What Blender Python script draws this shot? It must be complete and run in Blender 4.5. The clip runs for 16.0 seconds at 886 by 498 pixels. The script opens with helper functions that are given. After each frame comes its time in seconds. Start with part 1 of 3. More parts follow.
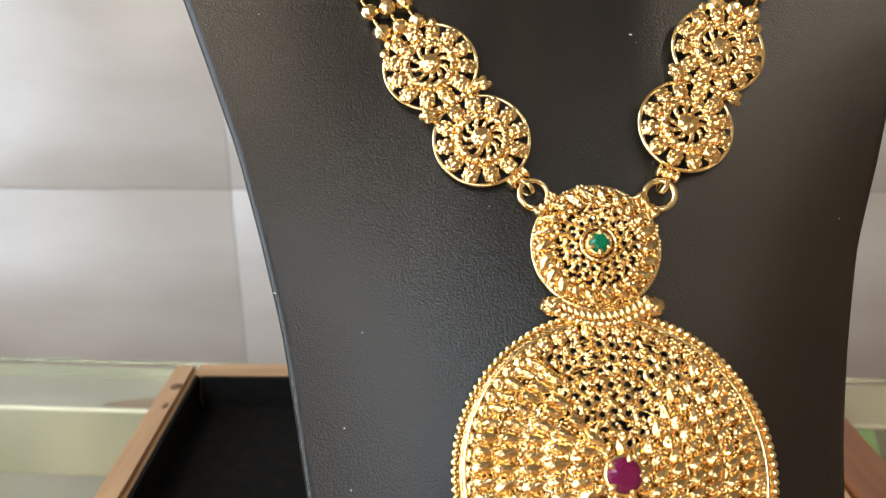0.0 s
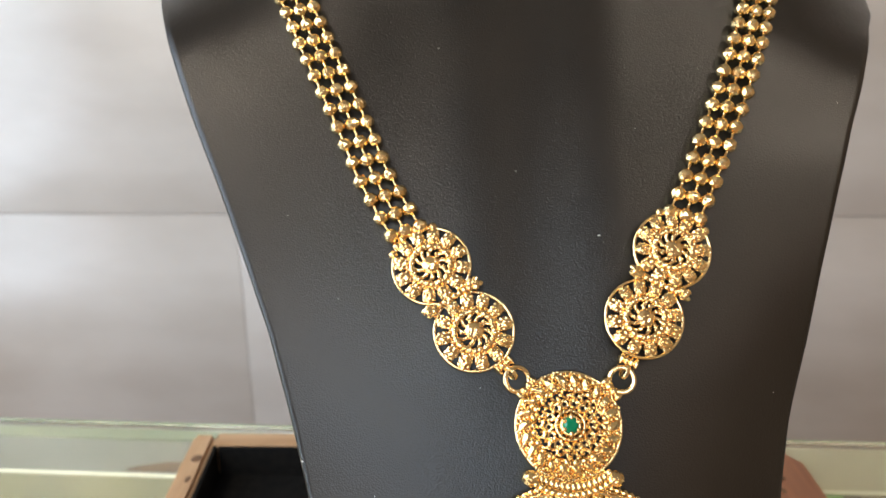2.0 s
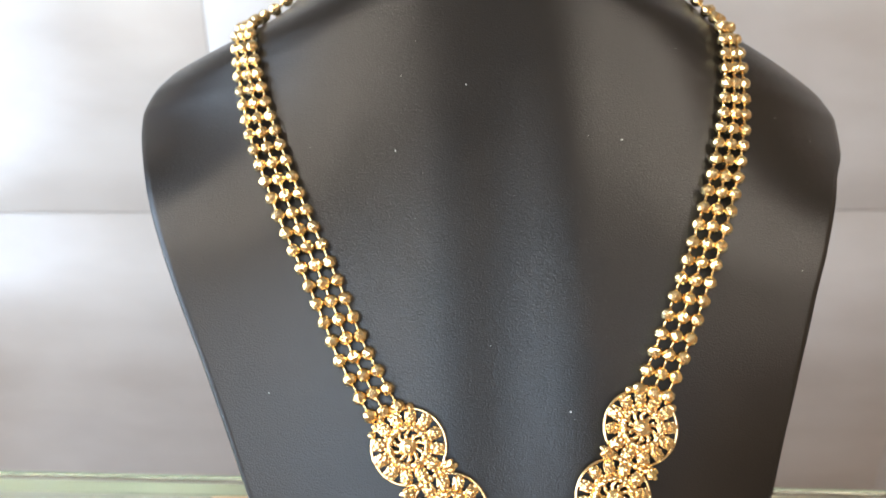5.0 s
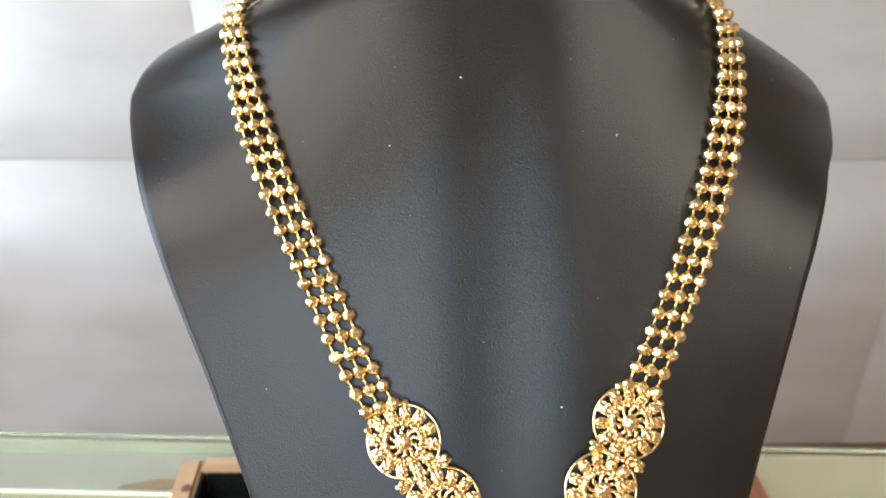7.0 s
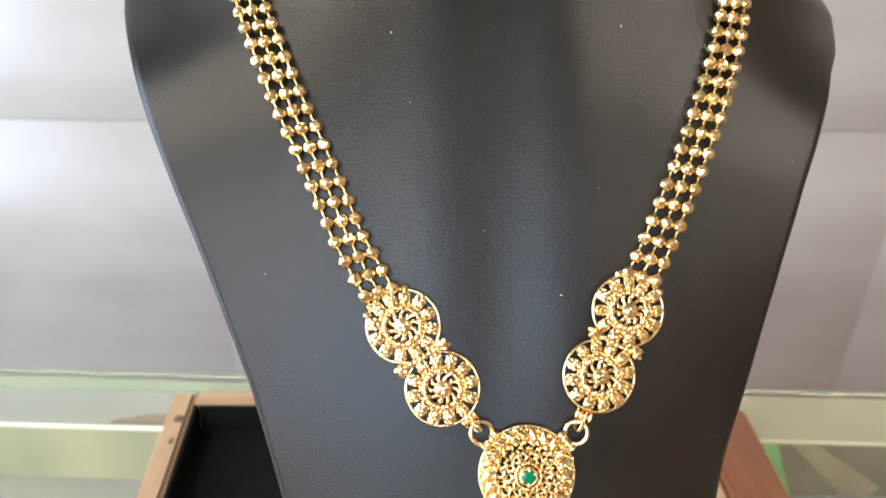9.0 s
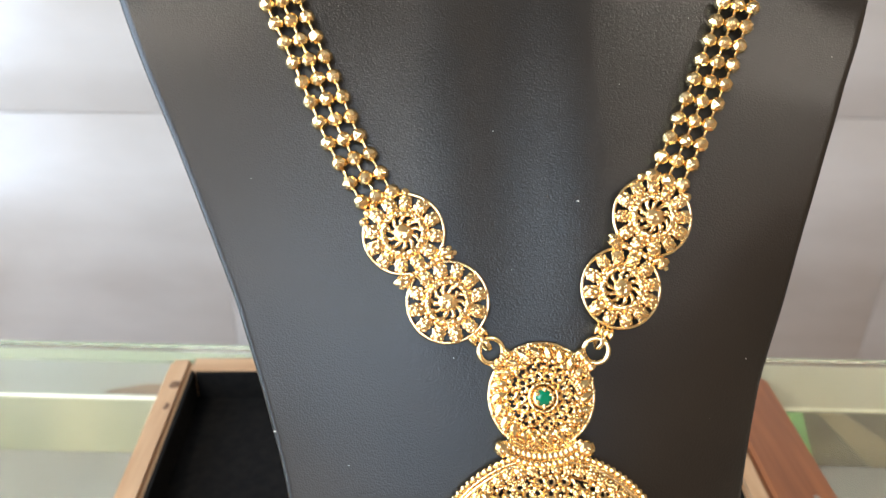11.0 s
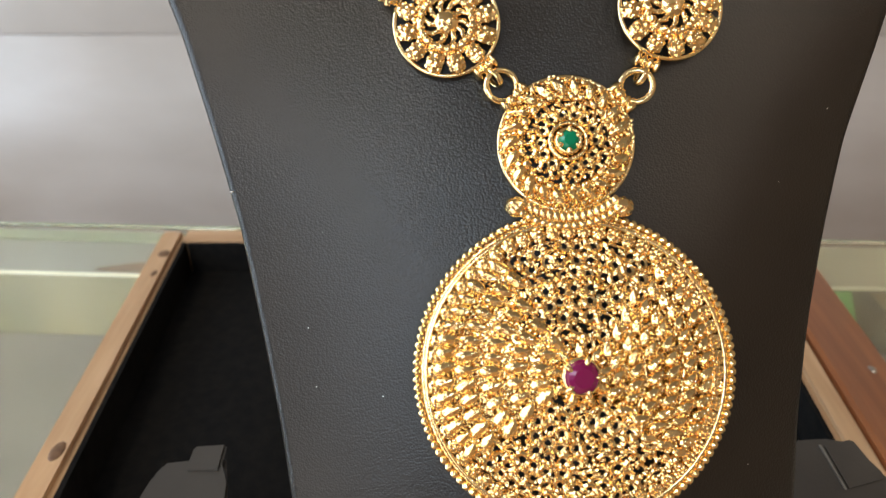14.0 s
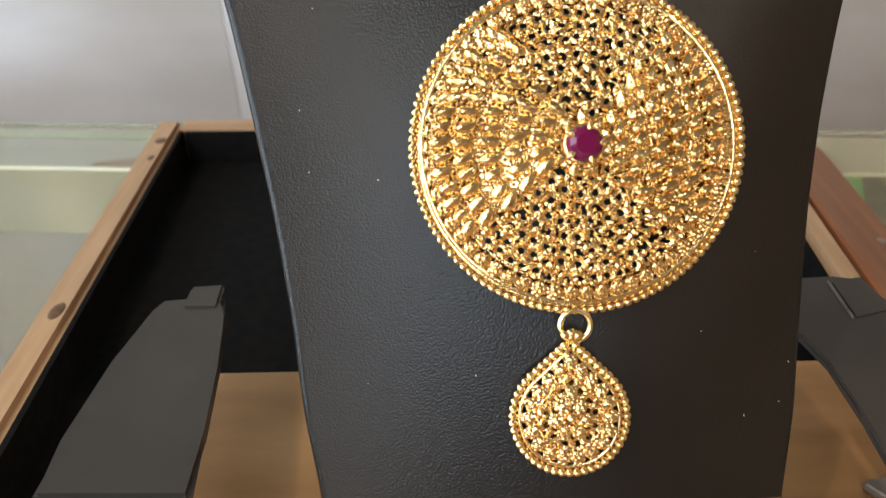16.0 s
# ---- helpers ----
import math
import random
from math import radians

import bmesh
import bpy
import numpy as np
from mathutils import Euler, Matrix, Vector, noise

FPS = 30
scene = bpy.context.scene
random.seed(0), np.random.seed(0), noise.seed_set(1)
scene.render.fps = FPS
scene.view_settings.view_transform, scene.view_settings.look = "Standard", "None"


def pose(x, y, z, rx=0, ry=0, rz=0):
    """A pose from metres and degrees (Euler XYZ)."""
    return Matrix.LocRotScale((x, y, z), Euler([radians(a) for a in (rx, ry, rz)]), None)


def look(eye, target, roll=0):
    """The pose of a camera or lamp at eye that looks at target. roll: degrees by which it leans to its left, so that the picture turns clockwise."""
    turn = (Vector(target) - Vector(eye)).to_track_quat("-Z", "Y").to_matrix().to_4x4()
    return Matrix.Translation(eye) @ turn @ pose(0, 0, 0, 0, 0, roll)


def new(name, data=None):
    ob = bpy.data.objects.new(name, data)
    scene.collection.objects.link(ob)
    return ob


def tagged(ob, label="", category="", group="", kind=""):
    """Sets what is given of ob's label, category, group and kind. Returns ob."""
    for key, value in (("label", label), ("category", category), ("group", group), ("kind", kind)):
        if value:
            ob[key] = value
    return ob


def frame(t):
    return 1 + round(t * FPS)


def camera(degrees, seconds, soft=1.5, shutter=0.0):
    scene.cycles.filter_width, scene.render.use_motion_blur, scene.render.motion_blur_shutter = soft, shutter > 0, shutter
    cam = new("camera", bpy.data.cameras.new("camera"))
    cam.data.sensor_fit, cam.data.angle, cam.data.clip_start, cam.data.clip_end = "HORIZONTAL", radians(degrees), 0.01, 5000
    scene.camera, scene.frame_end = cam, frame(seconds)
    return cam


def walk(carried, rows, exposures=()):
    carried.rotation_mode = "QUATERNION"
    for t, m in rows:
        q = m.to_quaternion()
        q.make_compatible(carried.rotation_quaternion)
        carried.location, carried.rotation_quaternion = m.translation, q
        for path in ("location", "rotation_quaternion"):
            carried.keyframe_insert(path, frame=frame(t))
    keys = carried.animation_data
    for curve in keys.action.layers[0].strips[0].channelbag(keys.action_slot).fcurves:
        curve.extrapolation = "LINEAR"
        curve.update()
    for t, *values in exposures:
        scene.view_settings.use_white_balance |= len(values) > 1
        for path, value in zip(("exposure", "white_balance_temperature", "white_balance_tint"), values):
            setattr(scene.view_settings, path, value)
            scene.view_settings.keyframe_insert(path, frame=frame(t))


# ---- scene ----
# Camera: rows of seconds, x, y, z, yaw, pitch, roll in the first camera's own axes.
cam = camera(63.87, 16.0, soft=1.25)
cam.data.dof.use_dof = True
cam.data.dof.focus_distance = 0.155
cam.data.dof.aperture_fstop = 22.0
EYE, TILT = 1.158, -18.0
ROWS = [
    (0.0, 0.00093, -0.00025, -0.00024, 0.29, -0.01, -0.24),
    (0.5, -0.00095, -0.01072, 0.01170, 0.58, 0.44, -0.35),
    (1.0, -0.00009, -0.02201, 0.02252, 0.16, 0.77, -0.28),
    (1.5, -0.00020, -0.02764, 0.03258, 0.12, 0.74, -0.26),
    (2.0, 0.00141, -0.03105, 0.04312, 0.36, 0.35, -0.21),
    (2.5, 0.00156, -0.03240, 0.05195, 0.42, -0.07, -0.22),
    (3.0, 0.00123, -0.03313, 0.06106, -0.04, -0.60, -0.21),
    (3.5, 0.00150, -0.03534, 0.06935, -0.20, -0.60, -0.37),
    (4.0, 0.00266, -0.03577, 0.07874, -0.40, -0.77, -0.20),
    (4.5, 0.00580, -0.03438, 0.08764, -0.34, -1.62, 0.34),
    (4.7, 0.00610, -0.03498, 0.09304, -0.16, -1.74, 0.20),
    (6.8, 0.00372, -0.03606, 0.11766, -1.30, -6.29, -0.07),
    (7.0, 0.00387, -0.03570, 0.11677, -1.25, -6.76, -0.06),
    (7.5, 0.00268, -0.03811, 0.11179, -1.21, -7.81, -0.13),
    (8.0, 0.00191, -0.03861, 0.10421, -1.27, -8.01, -0.27),
    (8.5, 0.00199, -0.03865, 0.09795, -1.47, -8.26, -0.28),
    (9.0, 0.00091, -0.03750, 0.09062, -1.98, -8.51, -0.81),
    (9.2, 0.00100, -0.03660, 0.08730, -1.92, -8.40, -0.72),
    (11.3, 0.00325, -0.02140, 0.05830, -1.21, -8.25, -0.29),
    (11.5, 0.00372, -0.02078, 0.05582, -1.07, -8.57, -0.24),
    (12.0, 0.00496, -0.02021, 0.04743, -0.82, -8.75, -0.25),
    (12.5, 0.00268, -0.01744, 0.03781, -0.49, -9.12, -0.38),
    (13.0, 0.00554, -0.00915, 0.02728, -0.36, -10.03, -0.14),
    (13.5, 0.00601, -0.00049, 0.01828, -0.00, -11.54, -0.07),
    (14.0, 0.00831, 0.00611, 0.00996, 0.26, -12.40, -0.04),
    (14.5, 0.00788, 0.00667, 0.00110, 0.62, -13.03, 0.16),
    (15.0, 0.00836, 0.00544, -0.00906, 0.36, -14.32, 0.10),
    (15.5, 0.00890, 0.00574, -0.01654, 0.39, -15.85, 0.13),
    (16.0, 0.00988, 0.00325, -0.02346, 0.56, -16.42, 0.49),
]
EXPOSURES = [(0.0, -0.40, 6500, 10), (1.0, -0.28, 6450, 10), (2.5, -0.20, 6250, 10), (4.0, 0.10, 6050, 10), (7.0, 0.19, 5900, 9), (11.5, 0.21, 5900, 9), (12.5, 0.18, 6000, 10), (13.5, -0.22, 6300, 10), (14.5, -0.47, 6350, 10), (16.0, -0.51, 6300, 10)]
walk(cam, [(t, pose(0, 0, EYE, TILT, 0, 0) @ pose(x, y, z, 90 + pitch, roll, yaw)) for t, x, y, z, yaw, pitch, roll in ROWS], EXPOSURES)

# ---------------------------------------------------------------- light
world = bpy.data.worlds.new("world")
scene.world = world
world.use_nodes = True
wn = world.node_tree
sky = wn.nodes.new("ShaderNodeTexSky")
sky.sky_type = "NISHITA"
sky.sun_disc = False
sky.sun_elevation = radians(38)
sky.sun_rotation = radians(27)
wn.links.new(sky.outputs[0], wn.nodes["Background"].inputs[0])
wn.nodes["Background"].inputs[1].default_value = 0.12


def area_light(name, at, target, sx, sy, watts, colour):
    data = bpy.data.lights.new(name, "AREA")
    data.shape, data.size, data.size_y, data.energy, data.color = "RECTANGLE", sx, sy, watts, colour
    ob = new(name, data)
    ob.matrix_world = look(at, target)
    return ob


SUN = bpy.data.lights.new("sun", "SUN")
SUN.energy, SUN.angle, SUN.color = 2.0, radians(0.5), (1.0, 0.95, 0.88)
new("sun", SUN).matrix_world = look((3, 6, 6), (0, 0, 0))
area_light("window_daylight", (-1.66, -0.15, 1.57), (0.0, -0.15, 1.57), 1.46, 2.6, 71.0, (0.76, 0.88, 1.0))
# Unseen high opening behind the camera, placed for the bust's blue sheen.
area_light("shopfront_daylight", (-0.26, -2.44, 2.55), (-0.26, 0.2, 2.55), 0.92, 1.1, 31.0, (0.70, 0.86, 1.0))
# Made-up warm fill that brightens the lower left of the bust.
area_light("warm_fill", (-1.18, -2.44, 1.60), (-1.18, 0.2, 1.60), 0.84, 2.9, 26.0, (1.0, 0.93, 0.85))
# Unseen ceiling lamps, added to give the gold its glints.
GLINT_LAMPS = ((-1.15, -0.55), (1.45, -0.60), (-0.85, -1.90), (1.75, -1.90))
for lx, ly in GLINT_LAMPS:
    area_light("glint_light", (lx, ly, 3.16), (lx, ly, 0.0), 0.12, 0.12, 19.0, (1.0, 0.85, 0.67))

# ---------------------------------------------------------------- materials


def material(name, colour, rough=0.5, metal=0.0, vary=0.0, scale=50.0, bump=0.0, bump_scale=200.0, detail=6.0, second=None, spread=(0.35, 0.65), stretch=(1, 1, 1), coat=0.0, kind="noise", rough_vary=0.0, per_piece=0.0, depth=0.002, spec=0.5):
    m = bpy.data.materials.new(name)
    m.use_nodes = True
    n, l = m.node_tree.nodes, m.node_tree.links
    b = n["Principled BSDF"]
    b.inputs["Roughness"].default_value = rough
    b.inputs["Metallic"].default_value = metal
    b.inputs["Coat Weight"].default_value = coat
    b.inputs["Specular IOR Level"].default_value = spec
    co = n.new("ShaderNodeTexCoord")
    mp = n.new("ShaderNodeMapping")
    mp.inputs["Scale"].default_value = stretch
    l.new(co.outputs["Object"], mp.inputs["Vector"])
    second = second or tuple(c * (1 - vary) for c in colour)
    if vary or second != colour:
        tex = n.new("ShaderNodeTexNoise")
        tex.inputs["Scale"].default_value = scale
        tex.inputs["Detail"].default_value = detail
        l.new(mp.outputs[0], tex.inputs["Vector"])
        ramp = n.new("ShaderNodeValToRGB")
        ramp.color_ramp.elements[0].position, ramp.color_ramp.elements[1].position = spread
        ramp.color_ramp.elements[0].color, ramp.color_ramp.elements[1].color = (*second, 1), (*colour, 1)
        l.new(tex.outputs["Fac"], ramp.inputs[0])
        out = ramp.outputs[0]
        if per_piece:
            info = n.new("ShaderNodeObjectInfo")
            hsv = n.new("ShaderNodeHueSaturation")
            rng = n.new("ShaderNodeMapRange")
            rng.inputs["To Min"].default_value, rng.inputs["To Max"].default_value = 1 - per_piece, 1 + per_piece
            l.new(info.outputs["Random"], rng.inputs["Value"])
            l.new(rng.outputs[0], hsv.inputs["Value"])
            l.new(out, hsv.inputs["Color"])
            out = hsv.outputs[0]
        l.new(out, b.inputs["Base Color"])
        if rough_vary:
            rr = n.new("ShaderNodeMapRange")
            rr.inputs["To Min"].default_value, rr.inputs["To Max"].default_value = rough - rough_vary, rough + rough_vary
            l.new(tex.outputs["Fac"], rr.inputs["Value"])
            l.new(rr.outputs[0], b.inputs["Roughness"])
    else:
        b.inputs["Base Color"].default_value = (*colour, 1)
    if bump:
        if kind == "grain":
            bt = n.new("ShaderNodeTexVoronoi")
            bt.feature = "F1"
            bt.inputs["Scale"].default_value = bump_scale
            flip = n.new("ShaderNodeMath")
            flip.operation = "SUBTRACT"
            flip.inputs[0].default_value = 1.0
            l.new(bt.outputs["Distance"], flip.inputs[1])
            height = flip.outputs[0]
        else:
            bt = n.new("ShaderNodeTexNoise")
            bt.inputs["Scale"].default_value = bump_scale
            bt.inputs["Detail"].default_value = 3.0
            height = bt.outputs["Fac"]
        l.new(mp.outputs[0], bt.inputs["Vector"])
        bp = n.new("ShaderNodeBump")
        bp.inputs["Strength"].default_value = bump
        bp.inputs["Distance"].default_value = depth
        l.new(height, bp.inputs["Height"])
        l.new(bp.outputs[0], b.inputs["Normal"])
    return m


GOLD = material("gold", (1.0, 0.80, 0.42), 0.13, 1.0, second=(1.0, 0.68, 0.29), scale=600, bump=0.30, bump_scale=1700, depth=0.0003, rough_vary=0.05)
GOLD_POLISHED = material("polished_gold", (1.0, 0.82, 0.47), 0.17, 1.0, second=(1.0, 0.71, 0.31), scale=300, bump=0.08, bump_scale=700, depth=0.0003)
LEATHER = material("black_leatherette", (0.014, 0.0108, 0.0075), 0.295, second=(0.010, 0.0078, 0.0056), scale=30, bump=0.28, bump_scale=2200, kind="grain", depth=0.00022, rough_vary=0.03, spec=0.45)
FELT = material("black_felt", (0.010, 0.009, 0.008), 0.95, second=(0.005, 0.005, 0.005), scale=220, bump=0.4, bump_scale=900, depth=0.0006, spec=0.15)
CARD = material("dark_grey_card", (0.060, 0.053, 0.045), 0.43, second=(0.040, 0.035, 0.030), scale=22, bump=0.15, bump_scale=900, depth=0.0003)
PINE = material("pale_pine", (0.63, 0.41, 0.23), 0.5, second=(0.46, 0.27, 0.135), scale=14, stretch=(8, 0.8, 8), detail=8, bump=0.2, bump_scale=60, depth=0.0006)
PINE_X = material("pale_pine_crosswise", (0.63, 0.41, 0.23), 0.5, second=(0.46, 0.27, 0.135), scale=14, stretch=(0.8, 8, 8), detail=8, bump=0.2, bump_scale=60, depth=0.0006)
RED_WOOD = material("red_brown_varnish", (0.37, 0.135, 0.045), 0.45, second=(0.25, 0.08, 0.025), scale=12, stretch=(9, 0.9, 9), detail=8, bump=0.15, bump_scale=60, depth=0.0006, coat=0.2)
BOARD = material("plywood_board", (0.52, 0.29, 0.115), 0.45, second=(0.33, 0.165, 0.06), scale=9, stretch=(1, 5, 1), detail=7, bump=0.1, bump_scale=80, depth=0.0005)
KNOT = material("wood_knot", (0.12, 0.06, 0.03), 0.6, second=(0.22, 0.12, 0.06), scale=300)
STEEL = material("dull_steel", (0.55, 0.53, 0.50), 0.35, 1.0, vary=0.3, scale=200)
TILE = material("glazed_wall_tile", (0.71, 0.665, 0.615), 0.25, bump=0.3, bump_scale=2.6, depth=0.008, second=(0.53, 0.475, 0.42), spec=0.9, scale=1.6, stretch=(1, 1, 2.5), detail=5, spread=(0.3, 0.7))
GROUT = material("grout", (0.56, 0.53, 0.48), 0.9, vary=0.3, scale=60)
PLASTER = material("painted_plaster", (0.36, 0.25, 0.16), 0.8, vary=0.08, scale=3, bump=0.1, bump_scale=60)
CEILING = material("dark_ceiling_paint", (0.27, 0.22, 0.17), 0.85, vary=0.05, scale=3)
FLOOR = material("brown_floor_tile", (0.20, 0.125, 0.075), 0.35, vary=0.25, scale=4)
RAIL = material("grey_green_laminate", (0.28, 0.27, 0.225), 0.32, second=(0.20, 0.195, 0.16), scale=9, stretch=(0.5, 2, 1), spread=(0.3, 0.7))
PALE = material("pale_yellow_green_laminate", (0.36, 0.32, 0.185), 0.35, second=(0.20, 0.195, 0.12), scale=16, stretch=(1, 1, 0.35), spread=(0.30, 0.72), rough_vary=0.08)
KHAKI = material("khaki_laminate", (0.30, 0.26, 0.17), 0.4, vary=0.15, scale=12)
GREEN_CARD = material("green_card", (0.16, 0.30, 0.08), 0.6, vary=0.2, scale=30)
STRIPE = material("tan_printed_card", (0.19, 0.145, 0.07), 0.6, vary=0.3, scale=25)
BROWN_CARD = material("brown_printed_card", (0.11, 0.085, 0.038), 0.6, second=(0.055, 0.044, 0.022), scale=18)
SHELF = material("grey_shelf_paper", (0.26, 0.24, 0.20), 0.6, second=(0.18, 0.165, 0.14), scale=7)
ALU = material("bright_strip_paint", (0.88, 0.86, 0.70), 0.28, 0.0, vary=0.1, scale=60)
DARK_WOOD = material("dark_wood", (0.16, 0.085, 0.045), 0.4, vary=0.4, scale=10, stretch=(6, 1, 1))
LINT = material("white_lint", (0.75, 0.75, 0.72), 0.8)


def gem(name, colour):
    m = bpy.data.materials.new(name)
    m.use_nodes = True
    b = m.node_tree.nodes["Principled BSDF"]
    b.inputs["Base Color"].default_value = (*colour, 1)
    b.inputs["Roughness"].default_value = 0.05
    b.inputs["Specular IOR Level"].default_value = 0.8
    return m


GREEN_STONE = gem("green_stone", (0.0, 0.16, 0.07))
RED_STONE = gem("red_stone", (0.16, 0.005, 0.055))

GLASS = bpy.data.materials.new("counter_glass")
GLASS.use_nodes = True
gb = GLASS.node_tree.nodes["Principled BSDF"]
gb.inputs["Base Color"].default_value = (0.96, 0.98, 0.92, 1)
gb.inputs["Roughness"].default_value = 0.03
gb.inputs["Transmission Weight"].default_value = 1.0
gb.inputs["IOR"].default_value = 1.45
GLASS_SHADE = material("painted_glass_shade", (0.20, 0.25, 0.17), 0.35, second=(0.27, 0.27, 0.17), scale=3)
TRAY_REFLECTION = material("brown_tray_reflection", (0.19, 0.11, 0.055), 0.5, vary=0.35, scale=40)
CREAM = material("dull_cream_strip", (0.52, 0.47, 0.32), 0.4, vary=0.15, scale=40)
CARD_EDGE = material("lit_card_edge", (0.24, 0.22, 0.19), 0.6, vary=0.3, scale=80)
GLASS_EDGE = material("green_glass_edge", (0.30, 0.42, 0.24), 0.25, vary=0.2, scale=20)

# ---------------------------------------------------------------- mesh helpers


def link_mesh(name, bm, mat, parent=None, label="", smooth=True):
    me = bpy.data.meshes.new(name)
    bm.normal_update()
    bm.to_mesh(me)
    bm.free()
    me.materials.append(mat)
    if smooth:
        me.shade_smooth()
    ob = new(name, me)
    ob.parent = parent
    if label:
        ob["label"] = label
    return ob


def part(name, bm, mat, parent, label="", smooth=True):
    return link_mesh(name, bm, mat, parent, label, smooth)


def again(ob, m, parent=None):
    """One more object on the same mesh, at the pose m."""
    o = new(ob.name.split(".")[0], ob.data)
    o.parent = parent or ob.parent
    o.matrix_basis = m
    return o


def box(bm, x0, x1, y0, y1, z0, z1, bevel=0.0):
    r = bmesh.ops.create_cube(bm, size=1.0, matrix=Matrix.Translation(((x0 + x1) / 2, (y0 + y1) / 2, (z0 + z1) / 2)) @ Matrix.Diagonal((x1 - x0, y1 - y0, z1 - z0, 1)))
    if bevel:
        edges = {e for v in r["verts"] for e in v.link_edges}
        bmesh.ops.bevel(bm, geom=list(edges), offset=bevel, segments=2, affect="EDGES", profile=0.6)
    return bm


def boxed(*args, **kw):
    return box(bmesh.new(), *args, **kw)


def prism(bm, outline, z0, z1, bevel=0.0):
    low = [bm.verts.new((x, y, z0)) for x, y in outline]
    high = [bm.verts.new((x, y, z1)) for x, y in outline]
    n = len(outline)
    bm.faces.new(high)
    bm.faces.new(low[::-1])
    for i in range(n):
        bm.faces.new((low[i], low[(i + 1) % n], high[(i + 1) % n], high[i]))
    if bevel:
        bmesh.ops.bevel(bm, geom=[e for e in bm.edges], offset=bevel, segments=2, affect="EDGES")
    return bm


def ball(bm, at, r, squash=(1, 1, 1), turn=0.0, sub=1):
    bmesh.ops.create_icosphere(bm, subdivisions=sub, radius=1.0, matrix=Matrix.Translation(at) @ Matrix.Rotation(turn, 4, "Z") @ Matrix.Diagonal((r * squash[0], r * squash[1], r * squash[2], 1)))


def tube(bm, pts, r, closed=True, sides=6, wave=0.0, waves=0):
    """A round wire along pts; with wave, beaded like twisted rope."""
    n = len(pts)
    pts = [Vector(p) for p in pts]
    rings = []
    for i, p in enumerate(pts):
        a = pts[(i - 1) % n] if closed or i else p
        b = pts[(i + 1) % n] if closed or i < n - 1 else p
        t = (b - a).normalized()
        up = Vector((0, 0, 1)) if abs(t.z) < 0.9 else Vector((1, 0, 0))
        s = t.cross(up).normalized()
        u = s.cross(t)
        rad = r * (1 + wave * math.cos(2 * math.pi * waves * i / n)) if wave else r
        rings.append([bm.verts.new(p + rad * (math.cos(k * 2 * math.pi / sides) * s + math.sin(k * 2 * math.pi / sides) * u)) for k in range(sides)])
    for i in range(n if closed else n - 1):
        a, b = rings[i], rings[(i + 1) % n]
        for k in range(sides):
            bm.faces.new((a[k], a[(k + 1) % sides], b[(k + 1) % sides], b[k]))
    if not closed:
        bm.faces.new(rings[0])
        bm.faces.new(rings[-1][::-1])
    return bm


def ring_pts(radius, z=0.0, n=32, cx=0.0, cy=0.0, sx=1.0, sy=1.0):
    return [(cx + sx * radius * math.cos(2 * math.pi * i / n), cy + sy * radius * math.sin(2 * math.pi * i / n), z) for i in range(n)]


def ring(radius, wire, z=0.0, n=48, sides=6, wave=0.0, waves=0):
    return tube(bmesh.new(), ring_pts(radius, z, n), wire, True, sides, wave, waves)


def structure(ob, label, category):
    return tagged(ob, label, category, kind="structure")


# ---------------------------------------------------------------- the room
G = EYE - 0.208  # top of the glass counter
YW = 1.51
# Floor, ceiling, side and front walls are unseen, coloured to shape reflections.
structure(link_mesh("floor", boxed(-1.9, 2.4, -2.7, 1.7, -0.1, 0.0), FLOOR, smooth=False), "unseen floor, made brown for the reflection in the wall tiles", "floor")
structure(link_mesh("ceiling", boxed(-1.9, 2.4, -2.7, 1.7, 3.2, 3.3), CEILING, smooth=False), "unseen plain ceiling, kept dim brown for dark reflections", "ceiling")
structure(link_mesh("wall_east", boxed(2.2, 2.4, -2.7, 1.7, 0, 3.2), PLASTER, smooth=False), "unseen side wall, brown for a warm bounce", "wall")
west = bmesh.new()
box(west, -1.9, -1.7, -2.7, -1.5, 0, 3.2)
box(west, -1.9, -1.7, 1.2, 1.7, 0, 3.2)
box(west, -1.9, -1.7, -1.5, 1.2, 0, 0.82)
box(west, -1.9, -1.7, -1.5, 1.2, 2.32, 3.2)
structure(link_mesh("wall_west", west, PLASTER, smooth=False), "brown plaster wall with a window opening", "wall")
# Openings added out of view, where the bust and gold reflect them.
south = bmesh.new()
box(south, -1.7, -1.63, -2.7, -2.5, 0, 3.2)
box(south, 0.22, 2.2, -2.7, -2.5, 0, 3.2)
box(south, -1.63, 0.22, -2.7, -2.5, 3.12, 3.2)
box(south, -0.74, 0.22, -2.7, -2.5, 0, 1.98)
structure(link_mesh("wall_south", south, PLASTER, smooth=False), "unseen front wall with openings added to shape reflections", "wall")
# Surrounds for the added glint lamps, out of view.
for lx, ly in GLINT_LAMPS:
    lamp = tagged(new("glint_lamp"), "square ceiling lamp, unseen, added for glints on the gold", "ceiling lamp", "recessed ceiling lamps")
    lamp.matrix_basis = Matrix.Translation((lx, ly, 3.2))
    fr = bmesh.new()
    for x0, x1, y0, y1 in ((-0.09, 0.09, 0.062, 0.09), (-0.09, 0.09, -0.09, -0.062), (-0.09, -0.062, -0.062, 0.062), (0.062, 0.09, -0.062, 0.062)):
        box(fr, x0, x1, y0, y1, -0.05, -0.0005)
    part("frame", fr, CEILING, lamp, smooth=False)
wall = structure(link_mesh("wall_north", boxed(-1.7, 2.2, YW + 0.012, 1.72, 0, 3.2), GROUT, smooth=False), "wall of pale grey glazed tiles", "wall")
TW, TH, JX, JZ = 1.6, 0.8, -0.47, EYE - 0.356
